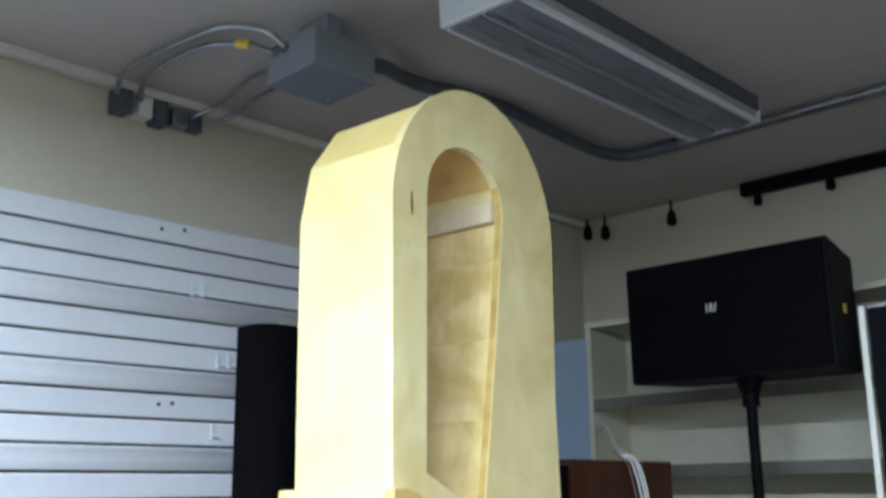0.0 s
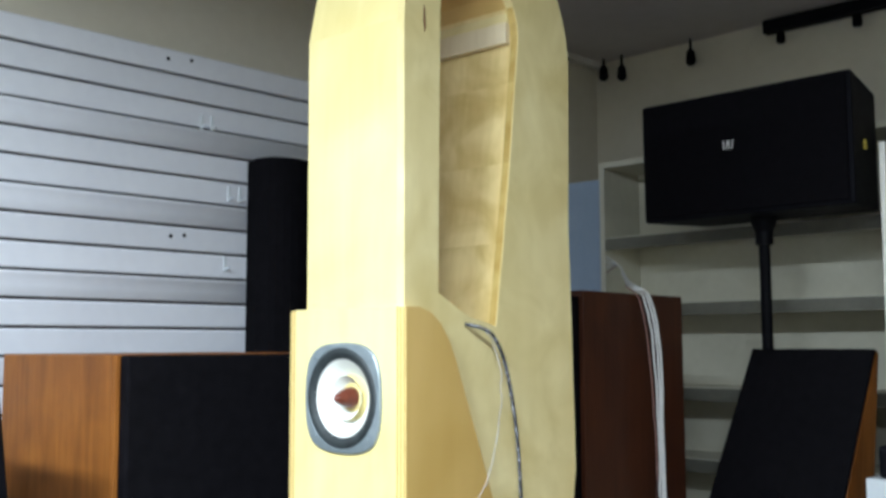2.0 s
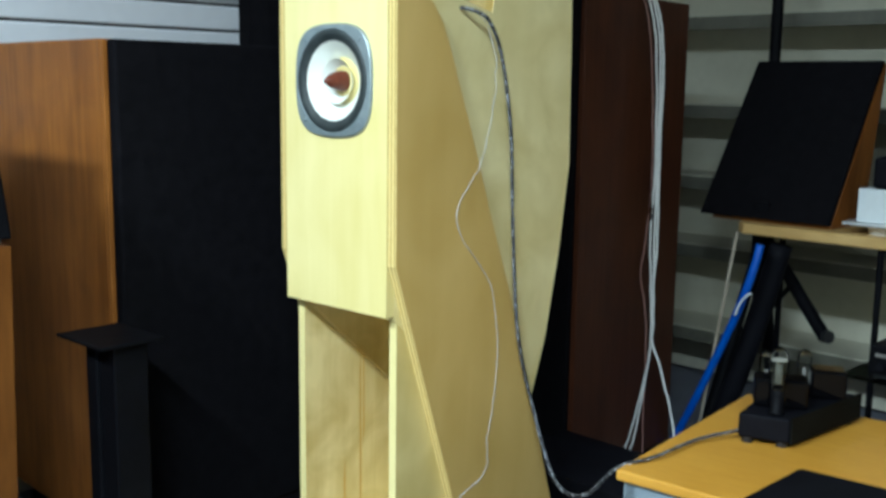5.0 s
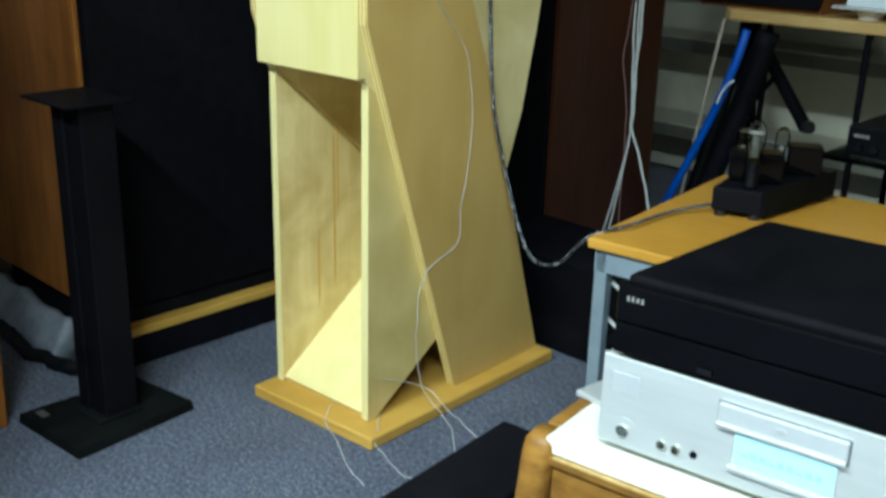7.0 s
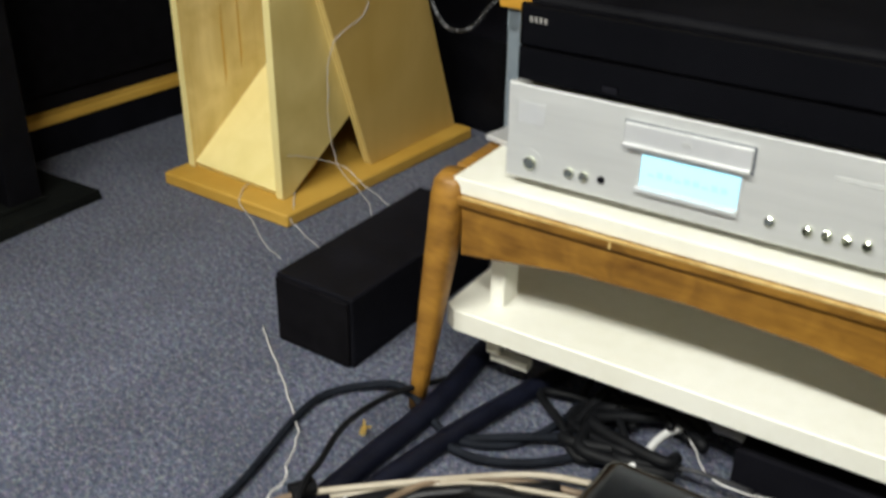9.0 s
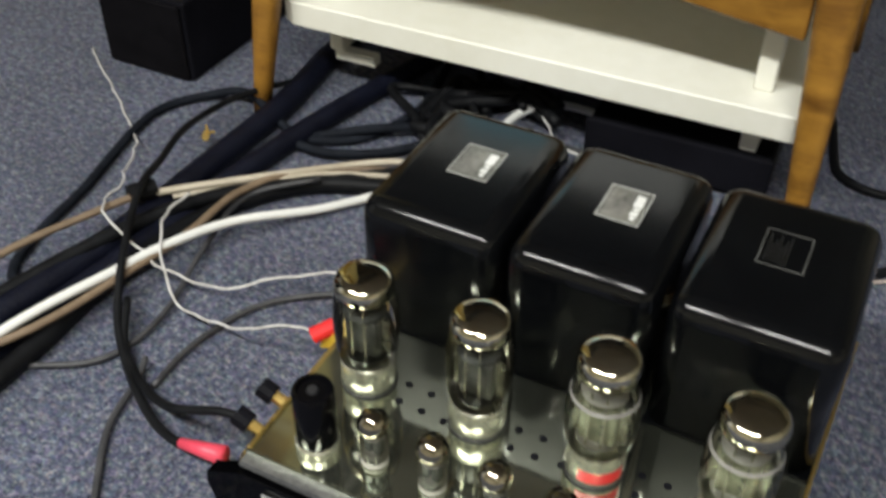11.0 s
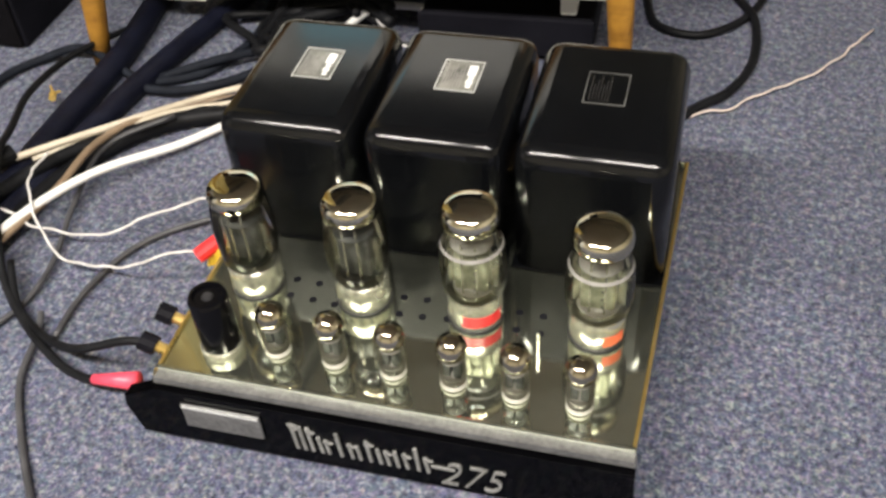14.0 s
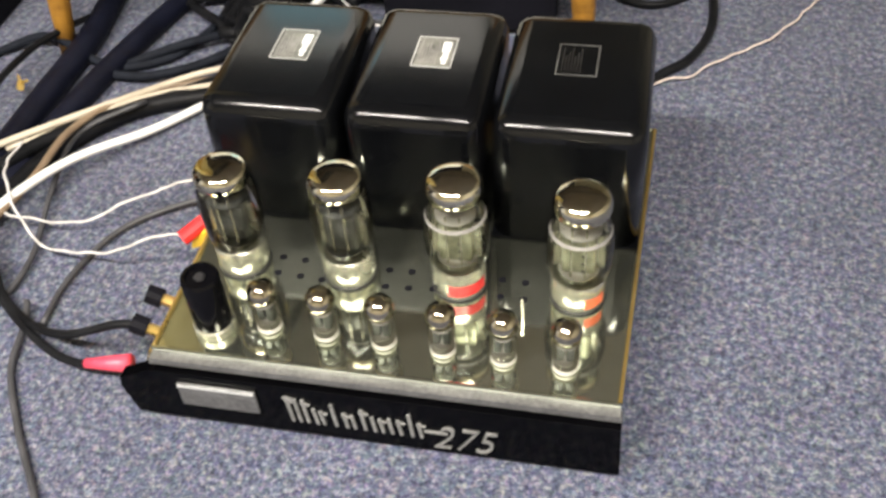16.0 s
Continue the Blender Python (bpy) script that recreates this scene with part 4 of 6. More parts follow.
# ---- open shelves on the back wall ----
shelves = thing("open_bookcase", pose(-2.408, 3.35, 0), "cream painted open bookcase along the back wall", "bookcase")
for x in (0.0, 1.2, 2.15, 3.1):
    part("upright", box(x, x + 0.022, 0.0, 0.245, 0, 1.89, 0.001), "case", shelves)
for i, z in enumerate((0.246, 0.553, 0.800, 1.052, 1.358, 1.617)):
    for x, far in ((0.0225, 1.1995), (1.2225, 2.1495), (2.1725, 3.0995)):
        s = part("shelf", box(x, far, 0.004, 0.243, z - 0.026, z), "case", shelves)
        part("shelf_lip", box(x, far, 0.0, 0.0035, z - 0.048, z - 0.004), "case_edge", s, "dark grey front lip")
part("top", box(-0.004, 3.126, -0.003, 0.247, 1.891, 1.912, 0.001), "case", shelves)
part("back", box(0.0225, 3.099, 0.2455, 0.252, 0.02, 1.885), "case", shelves)
tagged(part("blue_card_panel", box(-2.62, -2.425, 3.40, 3.41, 0.9, 1.86), "blue_panel"), "pale blue board leaning beside the bookcase", "board").matrix_world = pose(0, 0, 0)
tagged(part("blue_board_foot", box(-2.64, -2.43, 3.36, 3.45, 0, 0.9, 0.004), "black"), "black carton under a pale blue board", "carton")

# ---- public-address loudspeaker on its tripod ----
pa = thing("black_pa_loudspeaker", pose(-1.63, 3.0, 1.61), "black trapezoid stage loudspeaker on a pole", "loudspeaker")
part("cabinet", hexa([(-0.355, 0.012, 0), (0.36, 0.012, 0), (0.31, 0.32, 0.01), (-0.30, 0.32, 0.01)], [(-0.358, 0.012, 0.40), (0.36, 0.012, 0.40), (0.31, 0.32, 0.385), (-0.30, 0.32, 0.385)], 0.008), "black", pa)
part("grille", box(-0.345, 0.347, 0.0, 0.0125, 0.012, 0.388, 0.005), "grille", pa, "black grille")
lg = part("badge", box(-0.048, -0.012, -0.003, -0.0005, 0.206, 0.242, 0.001), "grille", pa, "small badge")
for k in range(4):
    u = -0.046 + k * 0.009
    part("badge_stroke", hexa([(u, -0.006, 0.210), (u + 0.004, -0.006, 0.210), (u + 0.004, -0.0032, 0.210), (u, -0.0032, 0.210)],
                              [(u + (0.004 if k % 2 else -0.001), -0.006, 0.238), (u + (0.008 if k % 2 else 0.003), -0.006, 0.238), (u + (0.008 if k % 2 else 0.003), -0.0032, 0.238), (u + (0.004 if k % 2 else -0.001), -0.0032, 0.238)]), "white_print", lg)
part("side_label", box(0.353, 0.357, 0.105, 0.122, 0.172, 0.20), "yellow_print", pa, "small yellow label")
part("pole_cup", lathe([(0.045, 0), (0.04, -0.02), (0.028, -0.05), (0.028, -0.09)], 20, Matrix.Translation((0.01, 0.14, 0.002))), "black_metal", pa)

tripod = thing("tripod_stand", pose(-1.62, 3.14, 0), "black steel tripod stand under a stage loudspeaker", "stand")
part("upper_pole", rod((0, 0, 0.95), (0, 0, 1.56), 0.0175, 16), "black_metal", tripod, smooth=False)
part("lower_pole", rod((0, 0, 0.30), (0, 0, 0.96), 0.022, 16), "black_metal", tripod)
part("collar", lathe([(0.032, 0.58), (0.034, 0.60), (0.034, 0.66), (0.03, 0.68)], 20), "black_metal", tripod)
for foot in ((0.288, -0.15, 0.39), (-0.045, -0.23, 0.018), (-0.03, 0.20, 0.018)):
    part("leg", rod((0, 0, 0.65), foot, 0.020), "black_metal", tripod)
    part("brace", rod((0, 0, 0.36), tuple(Vector(foot) * 0.5 + Vector((0, 0, 0.325))), 0.008), "black_metal", tripod)
    part("rubber_foot", rod(tuple(Vector(foot) + Vector((0, 0, 0.002))), tuple(Vector(foot) * 1.06 - Vector((0, 0, 0.018))), 0.019), "rubber", tripod)

# ---- side board with the sloped monitor ----
side_board = thing("narrow_wooden_table", pose(-1.56, 2.83, 0), "narrow pale wooden table on thin black legs", "table")
part("tabletop", prism([(0.03, 0.0), (1.2, 0.0), (1.2, 0.24), (0.0, 0.24), (0.0, 0.03)], "z", 0.69, 0.722, bevel=0.004), "board_wood", side_board)
for x, y in ((0.42, 0.03), (1.15, 0.03), (0.06, 0.2), (1.15, 0.2)):
    part("leg", rod((x, y, 0), (x, y, 0.689), 0.009), "black_metal", side_board)
monitor = thing("sloped_monitor_loudspeaker", pose(-1.49, 2.86, 0.722), "black fronted wedge loudspeaker with orange wooden sides", "loudspeaker")
FR = [(-0.20, 0.0, 0.012), (0.20, 0.0, 0.012), (0.245, 0.175, 0.468), (-0.13, 0.175, 0.468)]
part("grille", hexa([FR[0], FR[1], (0.20, 0.02, 0.01), (-0.20, 0.02, 0.01)], [FR[3], FR[2], (0.245, 0.195, 0.466), (-0.13, 0.195, 0.466)], 0.004), "grille", monitor, "flat black front")
part("cabinet", hexa([(-0.17, 0.022, 0.0), (0.198, 0.022, 0.0), (0.215, 0.20, 0.0), (-0.15, 0.20, 0.0)], [(-0.125, 0.197, 0.46), (0.24, 0.197, 0.46), (0.245, 0.21, 0.46), (-0.125, 0.21, 0.46)], 0.003), "teak", monitor, "orange wooden body")
part("badge", box(-0.03, 0.02, 0.008, 0.02, 0.035, 0.06, 0.001), "black_metal", monitor, "dull dark badge")
carton = thing("white_box", pose(-1.11, 2.90, 0.722), "white box with a small black speaker on top", "box")
part("carton", box(-0.10, 0.10, -0.05, 0.09, 0.035, 0.125, 0.003), "white_card", carton)
part("tray", box(-0.13, 0.12, -0.07, 0.10, 0.026, 0.0345, 0.002), "silver_light", carton)
part("foot", lathe([(0.03, 0), (0.04, 0.026)], 20, Matrix.Translation((-0.05, 0, 0))), "silver_light", carton)
part("foot", lathe([(0.03, 0), (0.04, 0.026)], 20, Matrix.Translation((0.06, 0, 0))), "silver_light", carton)
cube_speaker = tagged(part("small_black_speaker", box(-0.07, 0.08, -0.04, 0.08, 0, 0.085, 0.012, 3), "black"), "small rounded black speaker on a white box", "speaker")
cube_speaker.matrix_world = pose(-1.11, 2.90, 0.848)
white_bar = tagged(part("white_tube_edge", box(-0.009, 0.009, -0.006, 0.006, 0, 0.80, 0.003), "white"), "thin white upright edge of a screen", "tube")
white_bar.matrix_world = pose(-1.195, 3.02, 0.98, 0, 0.3, 0)
screen = thing("black_screen", pose(-1.18, 3.03, 0), "tall black panel standing behind a white upright edge", "panel")
part("panel", box(0, 0.5, 0, 0.03, 0.724, 1.77, 0.003), "black", screen)
part("top_rail", box(0, 0.5, -0.003, 0.033, 1.7705, 1.785, 0.002), "conduit", screen, "metal top rail")
tagged(part("blue_tube", tube([(-1.69, 2.75, 0.014), (-1.639, 2.75, 0.118), (-1.569, 2.75, 0.276), (-1.505, 2.75, 0.43), (-1.465, 2.752, 0.545), (-1.447, 2.76, 0.62), (-1.440, 2.77, 0.675)], 0.0118, 12), "blue_foam", None, "", True), "bright blue plastic tube leaning on a table", "tube")
tagged(part("white_strap", tube([(-1.437, 2.728, 0.541), (-1.452, 2.728, 0.530), (-1.470, 2.728, 0.506), (-1.484, 2.730, 0.470)], 0.0035, 8), "white_card", None, "", True), "short white strap round a blue tube", "strap")
tagged(part("white_rod", rod((-1.572, 2.88, 0.688), (-1.672, 2.88, 0.001), 0.005), "cream_cable"), "thin pale rod leaning on a table", "rod")
tagged(part("black_leaning_case", tube([(-1.44, 2.90, 0.66), (-1.49, 2.89, 0.45), (-1.55, 2.87, 0.22), (-1.61, 2.86, 0.034)], 0.032, 14), "black", None, "", True), "thick black rolled case leaning beside a blue tube", "case")

# ---- glass rack far right ----
glass_rack = thing("glass_rack", pose(-0.82, 2.5, 0), "glass shelf rack on thin black posts", "rack")
for z in (0.20, 0.470):
    part("glass_shelf", box(-0.20, 0.40, -0.13, 0.25, z - 0.01, z, 0.002), "shelf_glass", glass_rack, "clear glass shelf")
for x, y in ((-0.16, 0.2), (0.36, 0.2), (0.36, -0.1)):
    part("post", rod((x, y, 0), (x, y, 0.56), 0.008), "black_metal", glass_rack)
unit = thing("small_black_unit", pose(-0.84, 2.45, 0.470), "small black hi-fi unit on a glass shelf", "hi-fi unit")
part("case", box(-0.13, 0.15, -0.06, 0.16, 0.006, 0.072, 0.003), "black_metal", unit)
for k in range(4):
    part("badge_bar", box(-0.115 + 0.009 * k, -0.1085 + 0.009 * k, -0.0625, -0.0602, 0.048, 0.055), "dim_print", unit, "pale bar of print")
for k in range(3):
    part("knob", rod((-0.10 + 0.035 * k, -0.0602, 0.026), (-0.10 + 0.035 * k, -0.072, 0.026), 0.009), "black", unit)
part("foot", box(-0.12, 0.14, -0.05, 0.15, 0, 0.0058), "rubber", unit)

# ---- rack with orange top and valve amplifier ----
rack = thing("equipment_rack", pose(-1.118, 1.63, 0, 0, 0, 6), "blue-grey steel equipment rack with orange top", "rack")
part("top", box(0, 0.75, 0, 0.62, 0.39, 0.41, 0.003), "orange_top", rack, "orange laminate top")
part("apron", box(0.012, 0.74, 0.012, 0.03, 0.345, 0.389), "steel_blue", rack)
for x, y in ((0.012, 0.012), (0.72, 0.012), (0.012, 0.58), (0.72, 0.58)):
    part("post", box(x, x + 0.026, y, y + 0.026, 0, 0.389, 0.003), "steel_blue", rack)
part("side_rail", box(0.014, 0.034, 0.04, 0.578, 0.35, 0.388), "steel_blue", rack)
part("back_panel", box(0.04, 0.718, 0.56, 0.575, 0.02, 0.388), "black", rack)
for z in (0.06, 0.20):
    part("shelf", box(0.04, 0.718, 0.03, 0.558, z, z + 0.012), "black_metal", rack)
for i, z in enumerate((0.0725, 0.2125)):
    u = thing("black_amplifier", rack.matrix_world @ pose(0.08, 0.06, z), "black hi-fi unit inside the rack", "amplifier", "units in the rack")
    part("case", box(0, 0.44, 0, 0.35, 0.008, 0.10, 0.003), "black_metal", u)
    part("foot", box(0.02, 0.42, 0.02, 0.33, 0, 0.0078), "rubber", u)
    for za, zb in ((0.1095, 0.0895), (0.0340, 0.0100))[:2 if i else 0]:
        plug_end = part("cable_plug", rod((-0.056, -0.014, za), (-0.022, -0.013, zb), 0.0042, 10), "silver_light", u, "bright metal plug")
        part("lead", tube([(-0.023, -0.013, zb), (-0.010, -0.012, zb - 0.002), (0.004, -0.006, zb + 0.002), (0.012, 0.001, zb + 0.004)], 0.003, 8), "black_cable", plug_end)

valve_amp = thing("black_valve_amplifier", pose(-1.038, 1.93, 0.41, 0, 0, 30), "small black valve amplifier with glass tubes, on orange top", "amplifier")
part("chassis", hexa([(0.0, 0.0, 0.012), (0.095, -0.02, 0.012), (0.25, 0.20, 0.012), (0.10, 0.28, 0.012)], [(0.0, 0.0, 0.06), (0.095, -0.02, 0.06), (0.25, 0.20, 0.06), (0.10, 0.28, 0.06)], 0.004), "black", valve_amp)
part("lip", hexa([(0.097, -0.022, 0.010), (0.101, -0.020, 0.010), (0.256, 0.20, 0.010), (0.252, 0.202, 0.010)], [(0.097, -0.022, 0.064), (0.101, -0.020, 0.064), (0.256, 0.20, 0.064), (0.252, 0.202, 0.064)]), "dusty_black", valve_amp)
for x, y, w in ((0.082, 0.080, 0.052), (0.182, 0.172, 0.036)):
    part("transformer", box(x - w, x + w, y - 0.030, y + 0.030, 0.0605, 0.120, 0.006, 3), "piano_black", valve_amp, "glossy black transformer cover")
for x, y in ((0.02, 0.01), (0.085, 0.0), (0.15, 0.20), (0.225, 0.19)):
    part("foot", lathe([(0.012, 0), (0.012, 0.012)], 12, Matrix.Translation((x, y, 0))), "rubber", valve_amp)
for x, y, h in ((0.056, 0.140, 0.070), (0.140, 0.225, 0.058)):
    v = part("valve", lathe([(0.010, 0.070), (0.015, 0.085), (0.015, 0.070 + h), (0.010, 0.083 + h), (0, 0.088 + h)], 16, Matrix.Translation((x, y, 0)), close=False), "tube_glass", valve_amp, "clear glass valve", True)
    part("socket", lathe([(0.014, 0.0605), (0.012, 0.071)], 14, Matrix.Translation((x, y, 0))), "black_metal", v)
    part("anode", box(x - 0.004, x + 0.004, y - 0.003, y + 0.003, 0.0715, 0.045 + h), "dim_print", v)
    part("getter", lathe([(0.0135, 0.076 + h), (0.0095, 0.0825 + h), (0, 0.0868 + h)], 14, Matrix.Translation((x, y, 0)), close=False), "getter", v, "silvered tip", True)
x, y = 0.072, 0.014
m = Matrix.Translation((x, y, 0))
v = part("globe_valve", lathe([(0.0115, 0.110), (0.0125, 0.122), (0.0150, 0.136), (0.0182, 0.150), (0.0192, 0.163), (0.0182, 0.176), (0.0150, 0.187), (0.0085, 0.194), (0, 0.197)], 24, m, close=False), "tube_glass", valve_amp, "large globe valve with silvered glass", True)
part("base", lathe([(0.015, 0.0605), (0.015, 0.066), (0.0125, 0.068), (0.0125, 0.108), (0.0115, 0.111), (0, 0.111)], 20, m), "black_metal", v, "tall dark valve base", True)
part("anode", box(x - 0.007, x + 0.007, y - 0.005, y + 0.005, 0.122, 0.168, 0.002), "anode", v)
part("getter", lathe([(0.0105, 0.1905), (0.0080, 0.1932), (0, 0.1962)], 20, m, close=False), "getter", v, "silvered crown", True)
part("mica_spacer", lathe([(0.0165, 0.170), (0.0165, 0.1712)], 18, m), "mica", v)

# unseen tall black block, added to keep lamp light off the left side
light_blocker = thing("black_floor_loudspeaker", pose(-2.0, 0.32, 0), "tall black block added out of view to shade the left side", "loudspeaker")
part("cabinet", box(-0.40, 0.50, -0.18, 0.15, 0.02, 1.42, 0.004), "black", light_blocker)
part("grille", box(-0.39, 0.49, -0.20, -0.1805, 0.04, 1.40, 0.006), "grille", light_blocker)
part("plinth", box(-0.39, 0.49, -0.17, 0.14, 0.0, 0.0195), "black", light_blocker)

# screws and clear hooks on the slat boards
for y, z in ((1.636, 2.054), (1.715, 2.063), (1.657, 1.526), (1.702, 1.531)):
    part("screw", lathe([(0.006, 0.0262), (0.006, 0.0285), (0, 0.029)], 10, Matrix.Translation((0, y, z)) @ Matrix.Rotation(math.pi / 2, 4, "Y")), "grey_cable", slatwall)
for y, z in ((1.753, 1.878), (1.79, 1.878), (1.855, 1.668), (1.895, 1.668), (1.845, 1.452)):
    hk = thing("clear_hook", pose(XL + 0.0262, y, z), "small clear plastic hook on white slat boards", "hook", "hooks on the slat boards")
    part("back_tab", box(0.0, 0.003, -0.006, 0.006, -0.022, 0.026, 0.001), "white_card", hk)
    part("prong", rod((0.003, 0, -0.015), (0.03, 0, -0.010), 0.003, 8), "white_card", hk)

cable("hanging_lead", [(-1.123, 2.86, 0.716), (-1.136, 2.86, 0.655), (-1.143, 2.86, 0.564), (-1.145, 2.86, 0.472), (-1.141, 2.86, 0.394)], 0.004, "black_cable", "thin black cord hanging below a narrow table", group="")

# ---- low table with the disc player ----
TM = pose(-0.804, 1.039, 0, 0, 0, 7)
table = thing("low_table", TM, "worn teak low table with white top and shelf", "table")
L = 0.69


def leg(x, sx, y, sy):
    """A tapered leg that splays outwards, with a rounded head."""
    rings = []
    bm = bmesh.new()
    for z, w in ((0.0, 0.0105), (0.06, 0.013), (0.18, 0.0185), (0.28, 0.0225), (0.315, 0.024), (0.335, 0.0225), (0.345, 0.016)):
        k = 1 - z / 0.345
        cx, cy = x + sx * 0.022 * k, y + sy * 0.055 * k
        rings.append([bm.verts.new((cx + w * math.copysign(abs(math.cos(a)) ** 0.7, math.cos(a)), cy + w * math.copysign(abs(math.sin(a)) ** 0.7, math.sin(a)), z)) for a in [2 * math.pi * i / 16 for i in range(16)]])
    for a, b in zip(rings, rings[1:]):
        for i in range(16):
            bm.faces.new((a[i], a[(i + 1) % 16], b[(i + 1) % 16], b[i]))
    bm.faces.new(rings[0])
    bm.faces.new(rings[-1])
    return bm


for x, sx in ((0.022, -1), (L - 0.022, 1)):
    for y, sy in ((0.058, -1), (0.47, 1)):
        part("leg", leg(x, sx, y, sy), "table_wood", table, "tapered splayed leg", True)
RAIL = [(0.042, 0.308), (L - 0.042, 0.308), (L - 0.042, 0.236), (L - 0.10, 0.244), (L - 0.2, 0.258), (L / 2, 0.263), (0.2, 0.258), (0.10, 0.244), (0.042, 0.236)]
for y in (0.043, 0.46):
    part("rail", prism(RAIL, "y", y, y + 0.022, bevel=0.002), "table_wood", table, "curved wooden rail")
part("rail_bead", box(0.036, L - 0.036, 0.036, 0.054, 0.3085, 0.3235, 0.004), "table_wood", table, "rounded wooden edge strip")
part("worn_edge", box(0.046, L - 0.046, 0.0352, 0.0412, 0.3202, 0.3242, 0.0012), "rubbed_wood", table, "pale rubbed edge")
part("worn_nick", box(0.2470, 0.2510, 0.0350, 0.0380, 0.3100, 0.3200, 0.001), "rubbed_wood", table, "pale nick")
part("side_rail", box(0.008, 0.03, 0.085, 0.445, 0.25, 0.343, 0.003), "table_wood", table)
part("side_rail", box(L - 0.03, L - 0.008, 0.085, 0.445, 0.25, 0.343, 0.003), "table_wood", table)
part("tabletop", box(0.0305, L - 0.0305, 0.042, 0.455, 0.3240, 0.346, 0.002), "white", table, "white laminate top")
shelf = part("lower_shelf", prism([(0.012, 0.062), (0.03, 0.05), (L - 0.03, 0.05), (L - 0.012, 0.062), (L - 0.012, 0.45), (0.012, 0.45)], "z", 0.112, 0.145, bevel=0.0015), "white", table, "chipped white lower shelf")
for x in (0.062, L - 0.085):
    for y in (0.09, 0.38):
        part("shelf_post", box(x, x + 0.022, y, y + 0.04, 0.1455, 0.3235, 0.002), "white", table)
    part("shelf_foot", box(x, x + 0.02, 0.085, 0.12, 0.068, 0.1115, 0.002), "white", table)
part("cross_bar", box(0.06, 0.12, 0.10, 0.118, 0.045, 0.0595, 0.002), "white", table)

player = thing("disc_player", TM @ pose(0.094, 0.060, 0.346), "silver aluminium disc player with lit blue display, on a table", "disc player")
W, HT = 0.466, 0.133
part("case", box(0.002, W - 0.002, 0.008, 0.30, 0.014, HT - 0.002, 0.002), "silver", player)
part("front_panel", box(0, W, 0, 0.0078, 0.013, HT, 0.0025), "silver", player, "brushed silver fascia")
for x in (0.05, W - 0.05):
    for y in (0.05, 0.25):
        part("foot", lathe([(0.02, 0), (0.022, 0.0138)], 16, Matrix.Translation((x, y, 0))), "rubber", player)
part("tray_recess", box(0.150, 0.299, -0.0008, 0.0002, 0.086, 0.118), "grey_box", player, "tray slot")
tray = part("tray_door", box(0.152, 0.297, -0.007, -0.001, 0.091, 0.1165, 0.0015), "silver_light", player, "bright disc tray door")
part("tray_lip", box(0.152, 0.297, -0.010, -0.0072, 0.0885, 0.093, 0.001), "silver_light", tray)
part("tray_mark", prism([(0.225 + 0.006 * math.cos(a), 0.105 + 0.004 * math.sin(a)) for a in [2 * math.pi * i / 20 for i in range(20)]], "y", -0.0078, -0.0072), "silver", tray)
lcd_frame = part("display_frame", box(0.172, 0.290, -0.0022, -0.0002, 0.038, 0.084, 0.001), "silver_light", player)
part("display", box(0.175, 0.287, -0.0032, -0.0024, 0.0435, 0.081), "lcd", lcd_frame, "glowing pale blue display")
part("display_sill", box(0.170, 0.2885, -0.0075, -0.0024, 0.0365, 0.0418, 0.0008), "silver_light", lcd_frame, "bright sill under the display")
for k in range(9):
    part("display_mark", box(0.184 + 0.0105 * k, 0.191 + 0.0105 * k, -0.0036, -0.0033, 0.058, 0.058 + (0.007 if k % 3 else 0.003)), "lcd_dim", lcd_frame, "faint bar of print")
part("button_recess", prism([(0.034 + 0.016 * math.cos(a), 0.038 + 0.016 * math.sin(a)) for a in [2 * math.pi * i / 24 for i in range(24)]], "y", -0.0004, 0.0003), "silver", player)
for x, z, r in ((0.034, 0.036, 0.008), (0.086, 0.036, 0.0058), (0.105, 0.036, 0.0058)):
    part("button", lathe([(r, 0), (r, 0.004), (r * 0.86, 0.0046), (0, 0.0047)], 16, Matrix.Translation((x, 0, z)) @ Matrix.Rotation(math.pi / 2, 4, "X")), "chrome", player)
part("remote_eye", lathe([(0.0045, 0), (0.0045, 0.002)], 14, Matrix.Translation((0.127, 0, 0.037)) @ Matrix.Rotation(math.pi / 2, 4, "X")), "black", player, "dark sensor eye")
for k in range(5):
    part("button", lathe([(0.0056, 0), (0.0056, 0.004), (0.0048, 0.0046), (0, 0.0047)], 16, Matrix.Translation((0.324 + (0.040 if k else 0) + 0.0203 * max(k - 1, 0), 0, 0.039)) @ Matrix.Rotation(math.pi / 2, 4, "X")), "chrome", player)
part("logo_patch", box(0.015, 0.05, -0.0005, 0.0002, 0.085, 0.112), "silver_light", player, "pale printed badge")
part("print_bar", box(0.38, 0.44, -0.0005, 0.0002, 0.102, 0.107), "pale_print", player)
tagged(part("silver_plate", box(0, 0.10, 0, 0.075, 0, 0.009, 0.003), "silver_light"), "thin silver plate lying on a table", "plate").matrix_world = TM @ pose(0.003, 0.166, 0.3462, 0, 0, -12)

